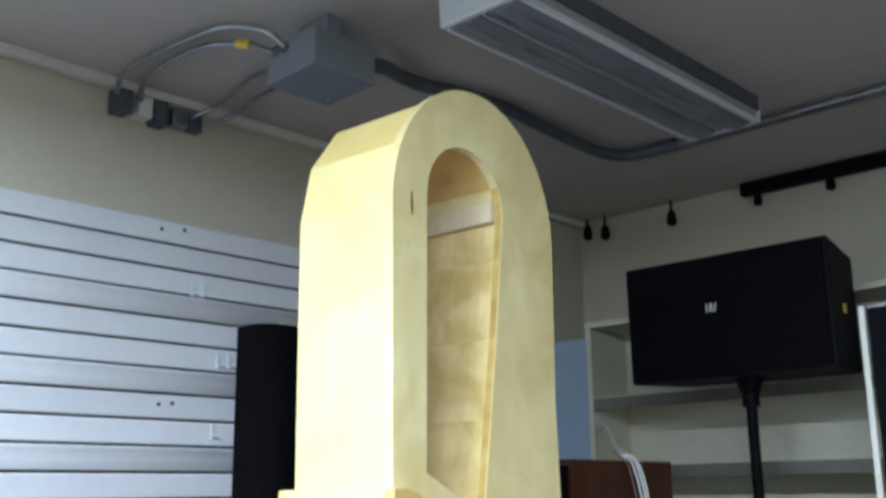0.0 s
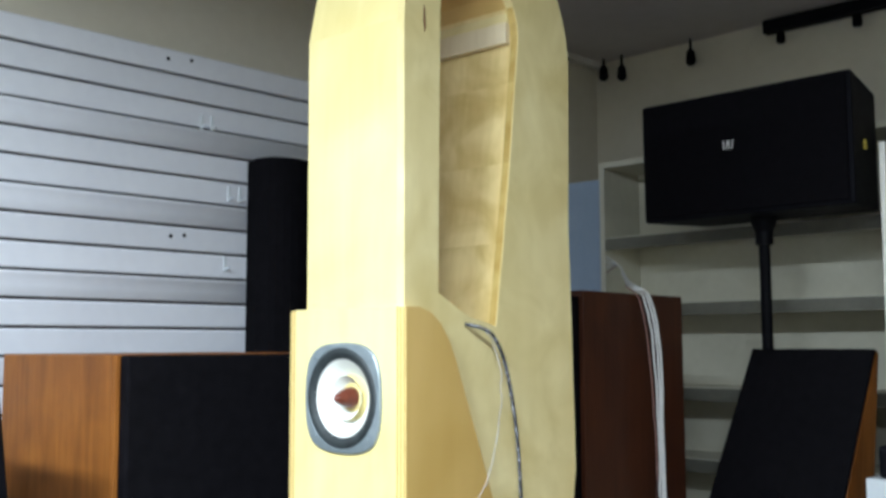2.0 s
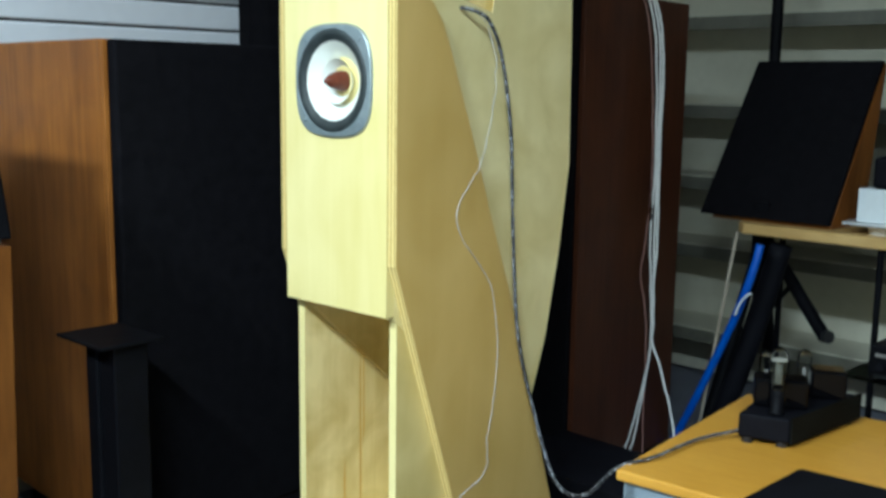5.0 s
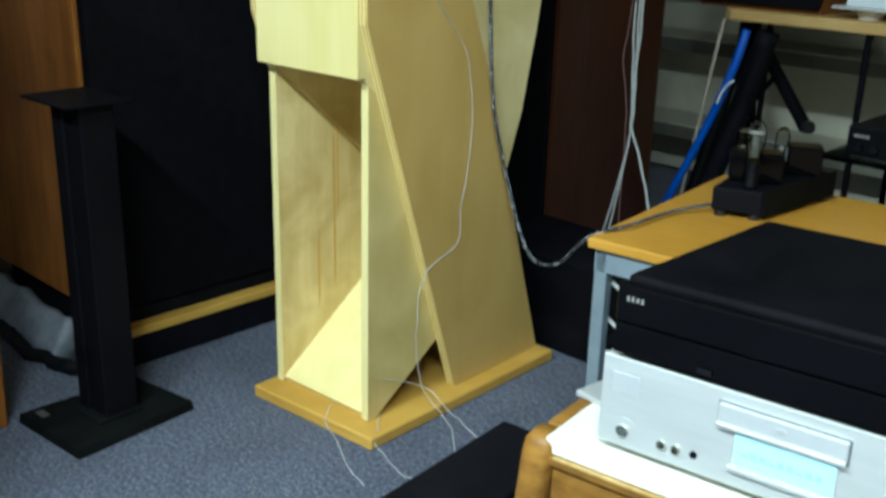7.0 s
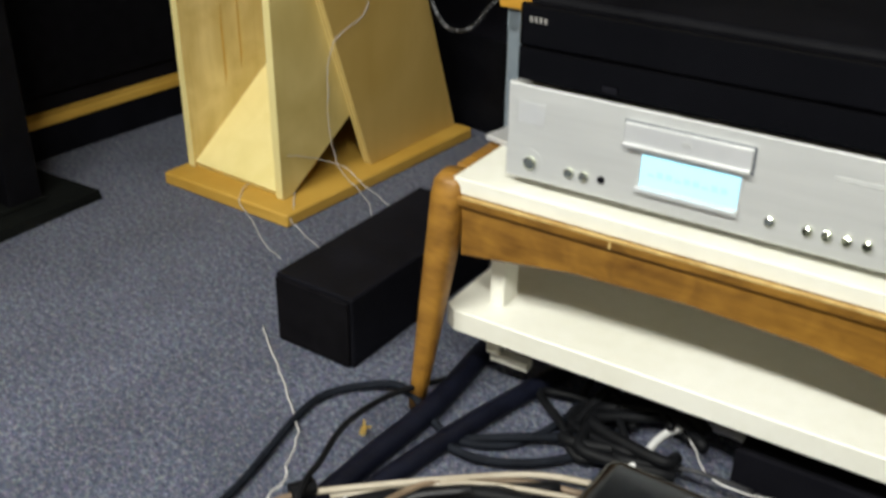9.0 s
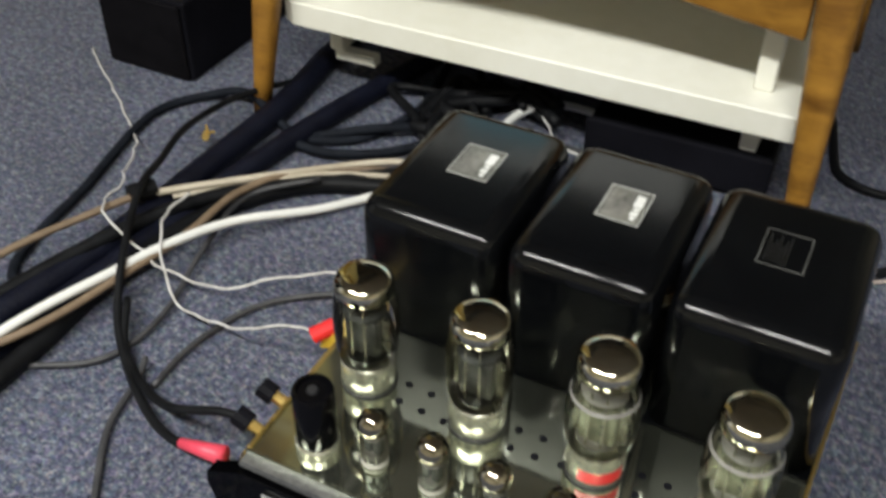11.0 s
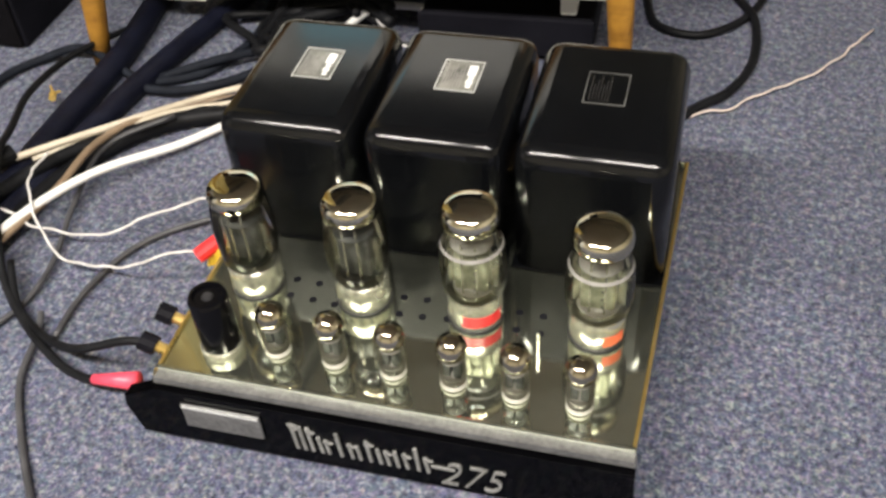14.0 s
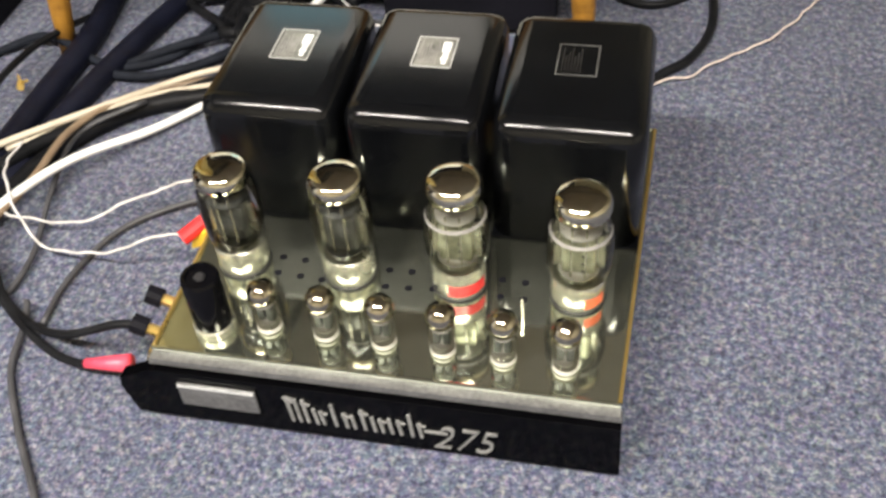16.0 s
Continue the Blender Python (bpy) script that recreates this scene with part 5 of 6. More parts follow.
upper = thing("black_disc_player", TM @ pose(0.098, 0.052, 0.346 + HT), "slim black disc player stacked on a silver one", "disc player")
for x in (0.05, 0.42):
    for y in (0.05, 0.27):
        part("foot", lathe([(0.018, 0), (0.02, 0.007)], 16, Matrix.Translation((x, y, 0))), "rubber", upper)
part("base_case", box(0.012, 0.47, 0.0105, 0.34, 0.007, 0.034, 0.002), "black", upper)
part("lower_fascia", box(0.010, 0.47, 0.0015, 0.010, 0.007, 0.046, 0.002), "piano_black", upper, "glossy black lower fascia")
part("front_panel", box(0.010, 0.472, 0.0, 0.010, 0.0475, 0.097, 0.004, 3), "piano_black", upper, "glossy black fascia")
part("cover", hexa([(0.012, 0.0105, 0.0345), (0.470, 0.0105, 0.0345), (0.470, 0.352, 0.0345), (0.052, 0.352, 0.0345)], [(0.014, 0.016, 0.104), (0.468, 0.016, 0.104), (0.466, 0.358, 0.099), (0.058, 0.358, 0.099)], 0.007, 3), "black_metal", upper, "satin black cover")
for k in range(4):
    part("print_bar", box(0.024 + 0.006 * k, 0.0275 + 0.006 * k, -0.001, -0.0002, 0.0765, 0.0825), "dim_print", upper, "small grey badge bars")
part("usb_cap", box(0.118, 0.136, -0.002, -0.0002, 0.012, 0.020, 0.001), "black", upper)
tagged(part("small_disc_box", box(0, 0.035, 0, 0.05, 0, 0.02, 0.003), "black"), "tiny black box on a disc player", "box").matrix_world = TM @ pose(0.45, 0.30, 0.346 + HT + 0.0998)

sub = thing("black_box_speaker", pose(-1.078, 1.036, 0, 0, 0, 5), "low black box loudspeaker lying on the carpet", "loudspeaker")
part("cabinet", box(0, 0.147, 0, 0.37, 0, 0.118, 0.004), "black", sub)
part("front_grille", box(0.004, 0.143, -0.007, -0.0002, 0.004, 0.114, 0.003), "grille", sub)

# ---- the valve power amplifier on the carpet ----
AM = pose(-0.394, 0.541, 0, 0, 0, 4.9)
amp = thing("valve_power_amplifier", AM, "chrome valve power amplifier with black transformers, on carpet", "amplifier")
AW, AD, AZ = 0.404, 0.350, 0.089
part("chassis", hexa([(-0.03, 0.012, 0.012), (AW - 0.001, 0.012, 0.012), (AW + 0.009, AD, 0.012), (-0.03, AD, 0.012)],
                     [(0.0, 0.0015, AZ - 0.002), (AW, 0.0015, AZ - 0.002), (AW + 0.010, AD, AZ - 0.002), (0.0, AD, AZ - 0.002)]), "chrome", amp, "polished chassis with a sloping terminal side")
part("chassis_top", hexa([(0.002, 0.004, AZ - 0.0018), (AW - 0.002, 0.004, AZ - 0.0018), (AW + 0.008, AD - 0.002, AZ - 0.0018), (0.002, AD - 0.002, AZ - 0.0018)], [(0.002, 0.004, AZ), (AW - 0.002, 0.004, AZ), (AW + 0.008, AD - 0.002, AZ), (0.002, AD - 0.002, AZ)], 0.0005), "chrome", amp, "mirror chrome deck")
for x0, x1, y0, y1 in ((0.0, AW, 0.0, 0.0035), (0.0, 0.003, 0.004, AD), (0.003, AW + 0.007, AD - 0.0015, AD + 0.001)):
    part("rim", box(x0, x1, y0, y1, AZ - 0.0015, AZ + 0.003, 0.001), "brass" if x1 - x0 < 0.01 else "chrome", amp)
# right rim: brass colour stands for the warm reflection in the chrome edge
part("rim", hexa([(AW - 0.003, 0.004, AZ - 0.0015), (AW, 0.004, AZ - 0.0015), (AW + 0.010, AD, AZ - 0.0015), (AW + 0.007, AD, AZ - 0.0015)], [(AW - 0.003, 0.004, AZ + 0.003), (AW, 0.004, AZ + 0.003), (AW + 0.010, AD, AZ + 0.003), (AW + 0.007, AD, AZ + 0.003)]), "brass", amp)
FRONT = [(-0.0015, AZ - 0.014), (-0.034, 0.058), (-0.036, 0.045), (-0.028, 0.010), (AW + 0.004, 0.010), (AW + 0.0015, AZ - 0.014)]
part("front_panel", prism(FRONT, "y", -0.012, 0.0008), "panel_black", amp, "gloss black front panel")
part("front_moulding", prism([(-0.0015, AZ - 0.0090), (AW + 0.0015, AZ - 0.0090), (AW, AZ - 0.002), (0.0, AZ - 0.002)], "y", -0.008, 0.001), "moulding", amp, "grey metal moulding")
part("terminal_side", hexa([(-0.034, 0.001, 0.012), (-0.031, 0.001, 0.012), (-0.031, AD, 0.012), (-0.034, AD, 0.012)], [(-0.004, 0.001, AZ - 0.004), (-0.001, 0.001, AZ - 0.004), (-0.001, AD, AZ - 0.004), (-0.004, AD, AZ - 0.004)]), "brass", amp, "gold terminal side")
for x, y in ((0.02, 0.04), (AW - 0.03, 0.04), (0.02, AD - 0.04), (AW - 0.03, AD - 0.04)):
    part("foot", lathe([(0.012, 0), (0.013, 0.0118)], 14, Matrix.Translation((x, y, 0))), "rubber", amp)
plate = part("name_plate", box(0.022, 0.094, -0.0150, -0.0122, 0.034, 0.064, 0.001), "moulding", amp, "blank silver plate")
part("plate_highlight", box(0.023, 0.093, -0.0158, -0.0152, 0.0605, 0.0632), "silver", plate)
# gothic maker's script as plain silver strokes, then the model number
strokes = [(0.1225, 0.058), (0.1295, 0.054), (0.1365, 0.054), (0.145, 0.036), (0.151, 0.032), (0.162, 0.052), (0.172, 0.034), (0.179, 0.032),
           (0.188, 0.048), (0.197, 0.034), (0.204, 0.032), (0.212, 0.036), (0.220, 0.034), (0.230, 0.052), (0.238, 0.034)]
script = part("maker_script", box(0.1185, 0.127, -0.0140, -0.0124, 0.0600, 0.0622), "silver_print", amp, "silver script strokes")
for i, (x, h) in enumerate(strokes):
    z0, h = 0.0290, h * 0.82
    part("stroke", hexa([(x, -0.0142, z0), (x + 0.003, -0.0142, z0), (x + 0.003, -0.0124, z0), (x, -0.0124, z0)],
                        [(x - 0.002, -0.0142, z0 + h * 0.72), (x + 0.001, -0.0142, z0 + h * 0.72), (x + 0.001, -0.0124, z0 + h * 0.72), (x - 0.002, -0.0124, z0 + h * 0.72)]), "silver_print", script)
    if i % 2 == 0:
        part("serif", hexa([(x - 0.003, -0.0141, z0 + h * 0.60), (x + 0.003, -0.0141, z0 + h * 0.54), (x + 0.003, -0.0125, z0 + h * 0.54), (x - 0.003, -0.0125, z0 + h * 0.60)],
                           [(x - 0.002, -0.0141, z0 + h * 0.68), (x + 0.006, -0.0141, z0 + h * 0.60), (x + 0.006, -0.0125, z0 + h * 0.60), (x - 0.002, -0.0125, z0 + h * 0.68)]), "silver_print", script)
part("flourish", box(0.242, 0.262, -0.0139, -0.0124, 0.0375, 0.0400), "silver_print", script)
letters("275", 0.047, 0.0008, Matrix.Translation((0.2475, -0.0130, 0.0165)) @ Matrix.Rotation(math.pi / 2, 4, "X") @ Matrix(((1, 0.26, 0, 0), (0, 1, 0, 0), (0, 0, 1, 0), (0, 0, 0, 1))), "silver_print", amp, "model_number", 0.76, 0.0007)
for row, cy in ((0, 0.122), (1, 0.102)):
    for cx in (0.082, 0.104, 0.125, 0.185, 0.206, 0.228, 0.289, 0.310):
        part("vent_hole", lathe([(0.0034, AZ - 0.0002), (0.0034, AZ + 0.0004), (0, AZ + 0.0004)], 12, Matrix.Translation((cx + 0.001 * row, cy + 0.0015 * math.sin(cx * 90), 0))), "black", amp)

for i, (x, w) in enumerate(((0.004, 0.127), (0.138, 0.127), (0.271, 0.134))):
    tr = part("transformer", bmesh.new(), "enamel", amp, "black enamelled transformer can")
    bm = box(x, x + w, 0.176, 0.352, AZ + 0.001, 0.2245)
    rounded = [e for e in bm.edges if max(v.co.z for v in e.verts) > 0.2]
    bmesh.ops.bevel(bm, geom=rounded, offset=0.0175, segments=6, profile=0.5, affect="EDGES")
    bmesh.ops.recalc_face_normals(bm, faces=bm.faces)
    bm.to_mesh(tr.data)
    bm.free()
    for f in tr.data.polygons:
        f.use_smooth = f.area < 0.0035
    part("flange", box(x - 0.001, x + w + 0.001, 0.174, 0.3525, AZ + 0.0002, AZ + 0.0035, 0.001), "enamel", tr)
    u, v, z, du, dv = (0.053, 0.187, 0.318)[i], 0.247 + 0.002 * i, 0.2246, 0.037, 0.047
    ink = "label_print" if i < 2 else "faint_print"
    frame_bm = bmesh.new()
    for a in ((u, u + du, v, v + 0.0012), (u, u + du, v + dv - 0.0012, v + dv), (u, u + 0.0012, v + 0.0012, v + dv - 0.0012), (u + du - 0.0012, u + du, v + 0.0012, v + dv - 0.0012)):
        box(*a, z, z + 0.0005, bm=frame_bm)
    lab = part("rating_label", frame_bm, ink, tr, "printed label frame")
    if i < 2:
        part("label_field", box(u + 0.0022, u + du - 0.0022, v + 0.0022, v + dv - 0.0022, z - 0.0002, z + 0.0002), "worn_label", lab)
    for k in range(7):
        long = 0.036 - 0.006 * ((k * 5) % 3)
        part("print_bar", box(u + 0.0045 + 0.0027 * k, u + 0.0056 + 0.0027 * k, v + 0.005, v + 0.005 + long, z, z + 0.0005), "dim_print" if i < 2 else "ghost_print", lab)
    for off, long, slim in ((0.006, 0.004, 0.0026), (0.0115, 0.0055, 0.0012), (0.0185, 0.0045, 0.0022), (0.0245, 0.0155, 0.0))[:4 if i < 2 else 0]:
        part("print_block", box(u + 0.0245 + slim, u + 0.0325 - slim * 0.4, v + off, v + off + long, z, z + 0.0005), "white_print", lab)


def power_valve(x, y, clear, mark, tall):
    """A large beam power valve: nickel base, bulged glass, mirrored crown."""
    m = Matrix.Translation((x, y, AZ + 0.0012)) @ Matrix.Diagonal((1, 1, tall, 1))
    v = part("power_valve", lathe(([(0.0220, 0.0285), (0.0252, 0.0312), (0.0274, 0.0370), (0.0283, 0.0460), (0.0284, 0.0570), (0.0280, 0.0680), (0.0266, 0.0760), (0.0240, 0.0820), (0.0230, 0.0860), (0.0230, 0.1000)] if mark else [(0.0220, 0.0285), (0.0238, 0.0305), (0.0252, 0.0360), (0.0264, 0.0470), (0.0272, 0.0600), (0.0274, 0.0720), (0.0268, 0.0820), (0.0256, 0.0910), (0.0244, 0.1000)]), 32, m, close=False),
             "tube_glass" if clear else "smoke_glass", amp, "clear bulged power valve" if clear else "smoky power valve", True)
    part("base", lathe([(0.0228, 0.0), (0.0236, 0.001), (0.0236, 0.0275), (0.0226, 0.0290), (0.0, 0.0290)], 32, m), "tube_base", v, "nickel base", True)
    part("socket_ring", lathe([(0.0246, 0.0), (0.0246, 0.0009), (0.0238, 0.0012), (0.0, 0.0012)], 28, m), "rubber", v, "dark socket ring")
    part("crown", lathe([(0.0234, 0.0985), (0.0246, 0.1022), (0.0247, 0.1060), (0.0240, 0.1096), (0.0224, 0.1126), (0.0196, 0.1145), (0.0140, 0.1156), (0.0070, 0.1161), (0.0, 0.1163)], 32, m, close=False), "getter", v, "mirrored crown", True)
    part("anode", box(x - 0.0145, x + 0.0145, y - 0.010, y + 0.010, AZ + 0.038, AZ + 0.078, 0.003), "pale_anode" if clear else "anode", v)
    for s in (-1, 1):
        part("anode_fin", box(x + s * 0.0148, x + s * 0.0215, y - 0.0015, y + 0.0015, AZ + 0.039, AZ + 0.077), "tube_base", v)
        part("support_rod", rod((x + s * 0.006, y - 0.0135, AZ + 0.028), (x + s * 0.006, y - 0.0135, AZ + 0.094), 0.001, 6), "tube_base", v)
    for k in range(3):
        part("anode_hole", lathe([(0.0014, 0), (0.0014, 0.0006)], 8, Matrix.Translation((x + 0.004, y - 0.0101, AZ + 0.042 + 0.009 * k)) @ Matrix.Rotation(math.pi / 2, 4, "X")), "rubber", v)
    for z in (0.034, 0.0790):
        part("mica_spacer", lathe([(0.0180, z), (0.0180, z + 0.001)], 20, m), "mica" if clear else "anode", v)
    if mark:
        part("print_ring", lathe([(0.0252, 0.0806), (0.0258, 0.0792), (0.0264, 0.0776)], 32, m, close=False), "dim_print", v, "pale printed ring", True)
        ring = bmesh.new()
        a0, a1 = (-60, 35) if mark == 1 else (-25, 25)
        vs = [[ring.verts.new(m @ Vector((0.0237 * math.cos(radians(a)), 0.0237 * math.sin(radians(a)), z))) for a in range(a0 - 45, a1 - 44, 5)] for z in (0.005, 0.0165)]
        for i in range(len(vs[0]) - 1):
            ring.faces.new((vs[0][i], vs[0][i + 1], vs[1][i + 1], vs[1][i]))
        part("base_mark", ring, "red" if mark == 1 else "orange_red", v, "red printed band", True)
    return v


def small_valve(x, y):
    m = Matrix.Translation((x, y, AZ + 0.0012))
    v = part("small_valve", lathe([(0.0108, 0.005), (0.0114, 0.009), (0.0114, 0.031), (0.0100, 0.036)], 24, m, close=False), "tube_glass", amp, "small glass valve", True)
    part("socket", lathe([(0.0112, 0), (0.0112, 0.002), (0.0104, 0.0045), (0, 0.0045)], 20, m), "mica", v, "pale socket")
    part("crown", lathe([(0.0092, 0.0335), (0.0112, 0.0358), (0.0127, 0.0395), (0.0131, 0.0430), (0.0124, 0.0472), (0.0103, 0.0510), (0.0072, 0.0536), (0.0037, 0.0550), (0, 0.0554)], 24, m, close=False), "small_getter", v, "mirrored tip", True)
    for s in (-1, 1):
        part("anode", box(x + s * 0.0042 - 0.0032, x + s * 0.0042 + 0.0032, y - 0.0042, y + 0.0042, AZ + 0.012, AZ + 0.030, 0.001), "anode", v)
    for z in (0.0095, 0.0305):
        part("mica_spacer", lathe([(0.0092, z), (0.0092, z + 0.001)], 16, m), "mica", v)
    return v


AINV = AM.inverted()


def on_deck(x, y):
    p = AINV @ Vector((x, y, 0))
    return p.x, p.y


for (x, y), clear, mark, tall in zip(((-0.345, 0.658), (-0.243, 0.667), (-0.142, 0.676), (-0.037, 0.685)), (False, False, True, True), (0, 0, 1, 2), (1.02, 1.04, 1.10, 1.05)):
    power_valve(*on_deck(x - 0.011, y + 0.001), clear, mark, tall)
for k in range(6):
    small_valve(*on_deck(-0.302 + 0.0518 * k, 0.590 + 0.0032 * k))
cx, cy = on_deck(-0.349, 0.578)
can = part("capacitor_can", lathe([(0.0165, AZ + 0.010), (0.0168, AZ + 0.012), (0.0168, AZ + 0.064), (0.0155, AZ + 0.067), (0.0125, AZ + 0.0672), (0.0115, AZ + 0.0645), (0, AZ + 0.0645)], 32, Matrix.Translation((cx, cy, 0))), "piano_black", amp, "black capacitor can")
for f in can.data.polygons:
    f.use_smooth = abs(f.normal.z) < 0.3
part("stud", rod((0.313, 0.082, AZ + 0.0002), (0.313, 0.082, AZ + 0.024), 0.0010, 8), "tube_base", amp, "thin bright stud")
part("clamp_ring", lathe([(0.0185, AZ + 0.0005), (0.0185, AZ + 0.009), (0.017, AZ + 0.0105), (0, AZ + 0.0105)], 28, Matrix.Translation((cx, cy, 0))), "tube_base", can, "silver clamp ring")
part("can_tip", lathe([(0.005, AZ + 0.0646), (0.004, AZ + 0.0665), (0, AZ + 0.0668)], 14, Matrix.Translation((cx, cy, 0))), "rubber", can)
for y in (0.042, 0.078):
    k = part("terminal_post", rod((-0.016, y, 0.058), (-0.028, y, 0.063), 0.0055), "brass", amp, "brass terminal")
    part("terminal_cap", rod((-0.0282, y, 0.063), (-0.042, y, 0.069), 0.0092, 10), "black", k, "black plastic cap")
part("yellow_clip", hexa([(-0.030, 0.150, 0.055), (-0.012, 0.150, 0.062), (-0.012, 0.180, 0.062), (-0.030, 0.180, 0.055)], [(-0.022, 0.150, 0.080), (-0.005, 0.150, 0.086), (-0.005, 0.180, 0.086), (-0.022, 0.180, 0.080)], 0.003), "yellow", amp, "yellow terminal clip")

# plugs
plug = thing("pink_red_plug", pose(-0.452, 0.556, 0.032, 0, 0, 8), "pinkish red boot on a black lead", "plug")
part("boot", rod((-0.034, 0, -0.003), (0.012, 0, 0.003), 0.0048, 12, 0.0092), "pink_red", plug, "", True)
plug2 = thing("red_plug", pose(-0.424, 0.694, 0.084, 0, 0, 25), "bright red sleeve on a white wire", "plug")
part("sleeve", rod((-0.016, -0.006, -0.006), (0.013, 0.006, 0.006), 0.0078, 12), "red", plug2)

# ---- cables on the carpet ----
cable("black_speaker_cable", [(-0.74, 0.60, 0.008), (-0.825, 0.65, 0.008), (-0.866, 0.789, 0.008), (-0.907, 0.913, 0.008), (-0.912, 0.97, 0.008), (-0.885, 1.019, 0.009), (-0.827, 1.041, 0.022), (-0.751, 1.019, 0.010), (-0.708, 1.013, 0.008), (-0.656, 1.042, 0.008), (-0.631, 1.097, 0.008), (-0.626, 1.17, 0.008), (-0.66, 1.30, 0.01)], 0.0058, "slate_cable", "black cable looping over the carpet past a table leg")
cable("black_power_cable", [(-0.70, 1.02, 0.01), (-0.64, 1.06, 0.02), (-0.58, 1.13, 0.012), (-0.575, 1.22, 0.012), (-0.62, 1.30, 0.01)], 0.006, "slate_cable", "black cable coiled under a low table")
cable("black_lead", [(-0.72, 0.99, 0.012), (-0.655, 1.00, 0.012), (-0.59, 1.05, 0.012), (-0.55, 1.14, 0.012), (-0.57, 1.27, 0.012)], 0.006, "slate_cable", "thin black lead coiled under a low table")
cable("navy_hose_cable", [(-0.80, 0.36, 0.016), (-0.776, 0.493, 0.016), (-0.762, 0.62, 0.016), (-0.756, 0.776, 0.016), (-0.764, 0.905, 0.016), (-0.773, 1.046, 0.016), (-0.80, 1.188, 0.016), (-0.81, 1.30, 0.016)], 0.0165, "navy_cable", "thick navy sleeved power cable on carpet")
cable("navy_hose_cable", [(-0.775, 0.34, 0.014), (-0.748, 0.475, 0.014), (-0.728, 0.617, 0.014), (-0.724, 0.781, 0.014), (-0.722, 0.905, 0.014), (-0.712, 1.038, 0.014), (-0.69, 1.183, 0.014), (-0.67, 1.30, 0.014)], 0.0145, "navy_cable", "thick navy sleeved power cable on carpet")
cable("navy_hose_cable", [(-0.70, 0.42, 0.013), (-0.70, 0.55, 0.013), (-0.715, 0.70, 0.014), (-0.695, 0.84, 0.014), (-0.64, 0.93, 0.013), (-0.55, 0.98, 0.013)], 0.011, "black_cable", "thick black cable under white ones")
cable("black_cable", [(-0.83, 0.36, 0.02), (-0.80, 0.50, 0.02), (-0.775, 0.62, 0.026), (-0.742, 0.75, 0.03), (-0.70, 0.85, 0.026), (-0.63, 0.94, 0.014), (-0.55, 1.02, 0.012)], 0.0085, "black_cable", "black cable under cream ones")
cable("cream_cable", [(-0.762, 0.785, 0.040), (-0.754, 0.796, 0.040), (-0.711, 0.856, 0.034), (-0.641, 0.953, 0.022), (-0.577, 1.018, 0.018), (-0.50, 1.06, 0.014)], 0.0042, "cream_cable", "cream cable arching across darker cables")
cable("pinkish_brown_cable", [(-0.80, 0.40, 0.03), (-0.811, 0.516, 0.032), (-0.818, 0.628, 0.036), (-0.781, 0.742, 0.04), (-0.766, 0.778, 0.041), (-0.758, 0.790, 0.041)], 0.0044, "brown_cable", "pinkish brown cable taped to a cream one")
cable("cream_cable", [(-0.742, 0.812, 0.030), (-0.695, 0.869, 0.026), (-0.638, 0.945, 0.02), (-0.549, 1.0, 0.016), (-0.48, 1.03, 0.014)], 0.0036, "cream_cable", "thin cream cable beside another")
cable("brown_cable", [(-0.76, 0.46, 0.034), (-0.706, 0.575, 0.032), (-0.683, 0.709, 0.034), (-0.677, 0.772, 0.034), (-0.68, 0.852, 0.034), (-0.659, 0.931, 0.022), (-0.589, 1.0, 0.012), (-0.52, 1.03, 0.012)], 0.0044, "brown_cable", "brown cable lying across the carpet")
cable("white_cable", [(-0.75, 0.40, 0.03), (-0.735, 0.477, 0.032), (-0.719, 0.585, 0.036), (-0.696, 0.672, 0.038), (-0.678, 0.747, 0.036), (-0.653, 0.822, 0.026), (-0.600, 0.902, 0.012), (-0.544, 0.985, 0.009), (-0.47, 1.06, 0.009)], 0.0052, "white_cable", "white cable lying across the carpet")
cable("white_wire", [(-1.113, 1.035, 0.004), (-1.06, 1.0, 0.004), (-1.0, 0.966, 0.004), (-0.933, 0.924, 0.004), (-0.874, 0.882, 0.014), (-0.825, 0.822, 0.03), (-0.79, 0.782, 0.045), (-0.781, 0.75, 0.05), (-0.743, 0.721, 0.056), (-0.661, 0.714, 0.03), (-0.601, 0.731, 0.02), (-0.545, 0.772, 0.03), (-0.488, 0.79, 0.05), (-0.42, 0.79, 0.07)], 0.0014, "wire", "thin white speaker wire across the carpet", 8, 0.004)
cable("white_wire", [(-0.714, 0.812, 0.046), (-0.705, 0.775, 0.05), (-0.69, 0.743, 0.05), (-0.655, 0.71, 0.03), (-0.618, 0.688, 0.02), (-0.546, 0.684, 0.03), (-0.49, 0.69, 0.055), (-0.438, 0.688, 0.079)], 0.0014, "wire", "thin white wire running to a red plug", 8, 0.003)
cable("black_test_lead", [(-0.79, 1.09, 0.026), (-0.805, 1.04, 0.034), (-0.818, 0.985, 0.037), (-0.81, 0.907, 0.045), (-0.775, 0.83, 0.055), (-0.752, 0.778, 0.06), (-0.70, 0.70, 0.05), (-0.655, 0.640, 0.025), (-0.600, 0.598, 0.015), (-0.540, 0.566, 0.016), (-0.500, 0.553, 0.024), (-0.482, 0.552, 0.029)], 0.0044, "black_cable", "black lead with a red boot")
cable("black_lead", [(-0.66, 0.66, 0.03), (-0.625, 0.618, 0.016), (-0.57, 0.588, 0.02), (-0.51, 0.568, 0.045), (-0.458, 0.576, 0.064), tuple(AM @ Vector((-0.036, 0.042, 0.0665)))], 0.0042, "black_cable", "black lead running to an amplifier terminal")
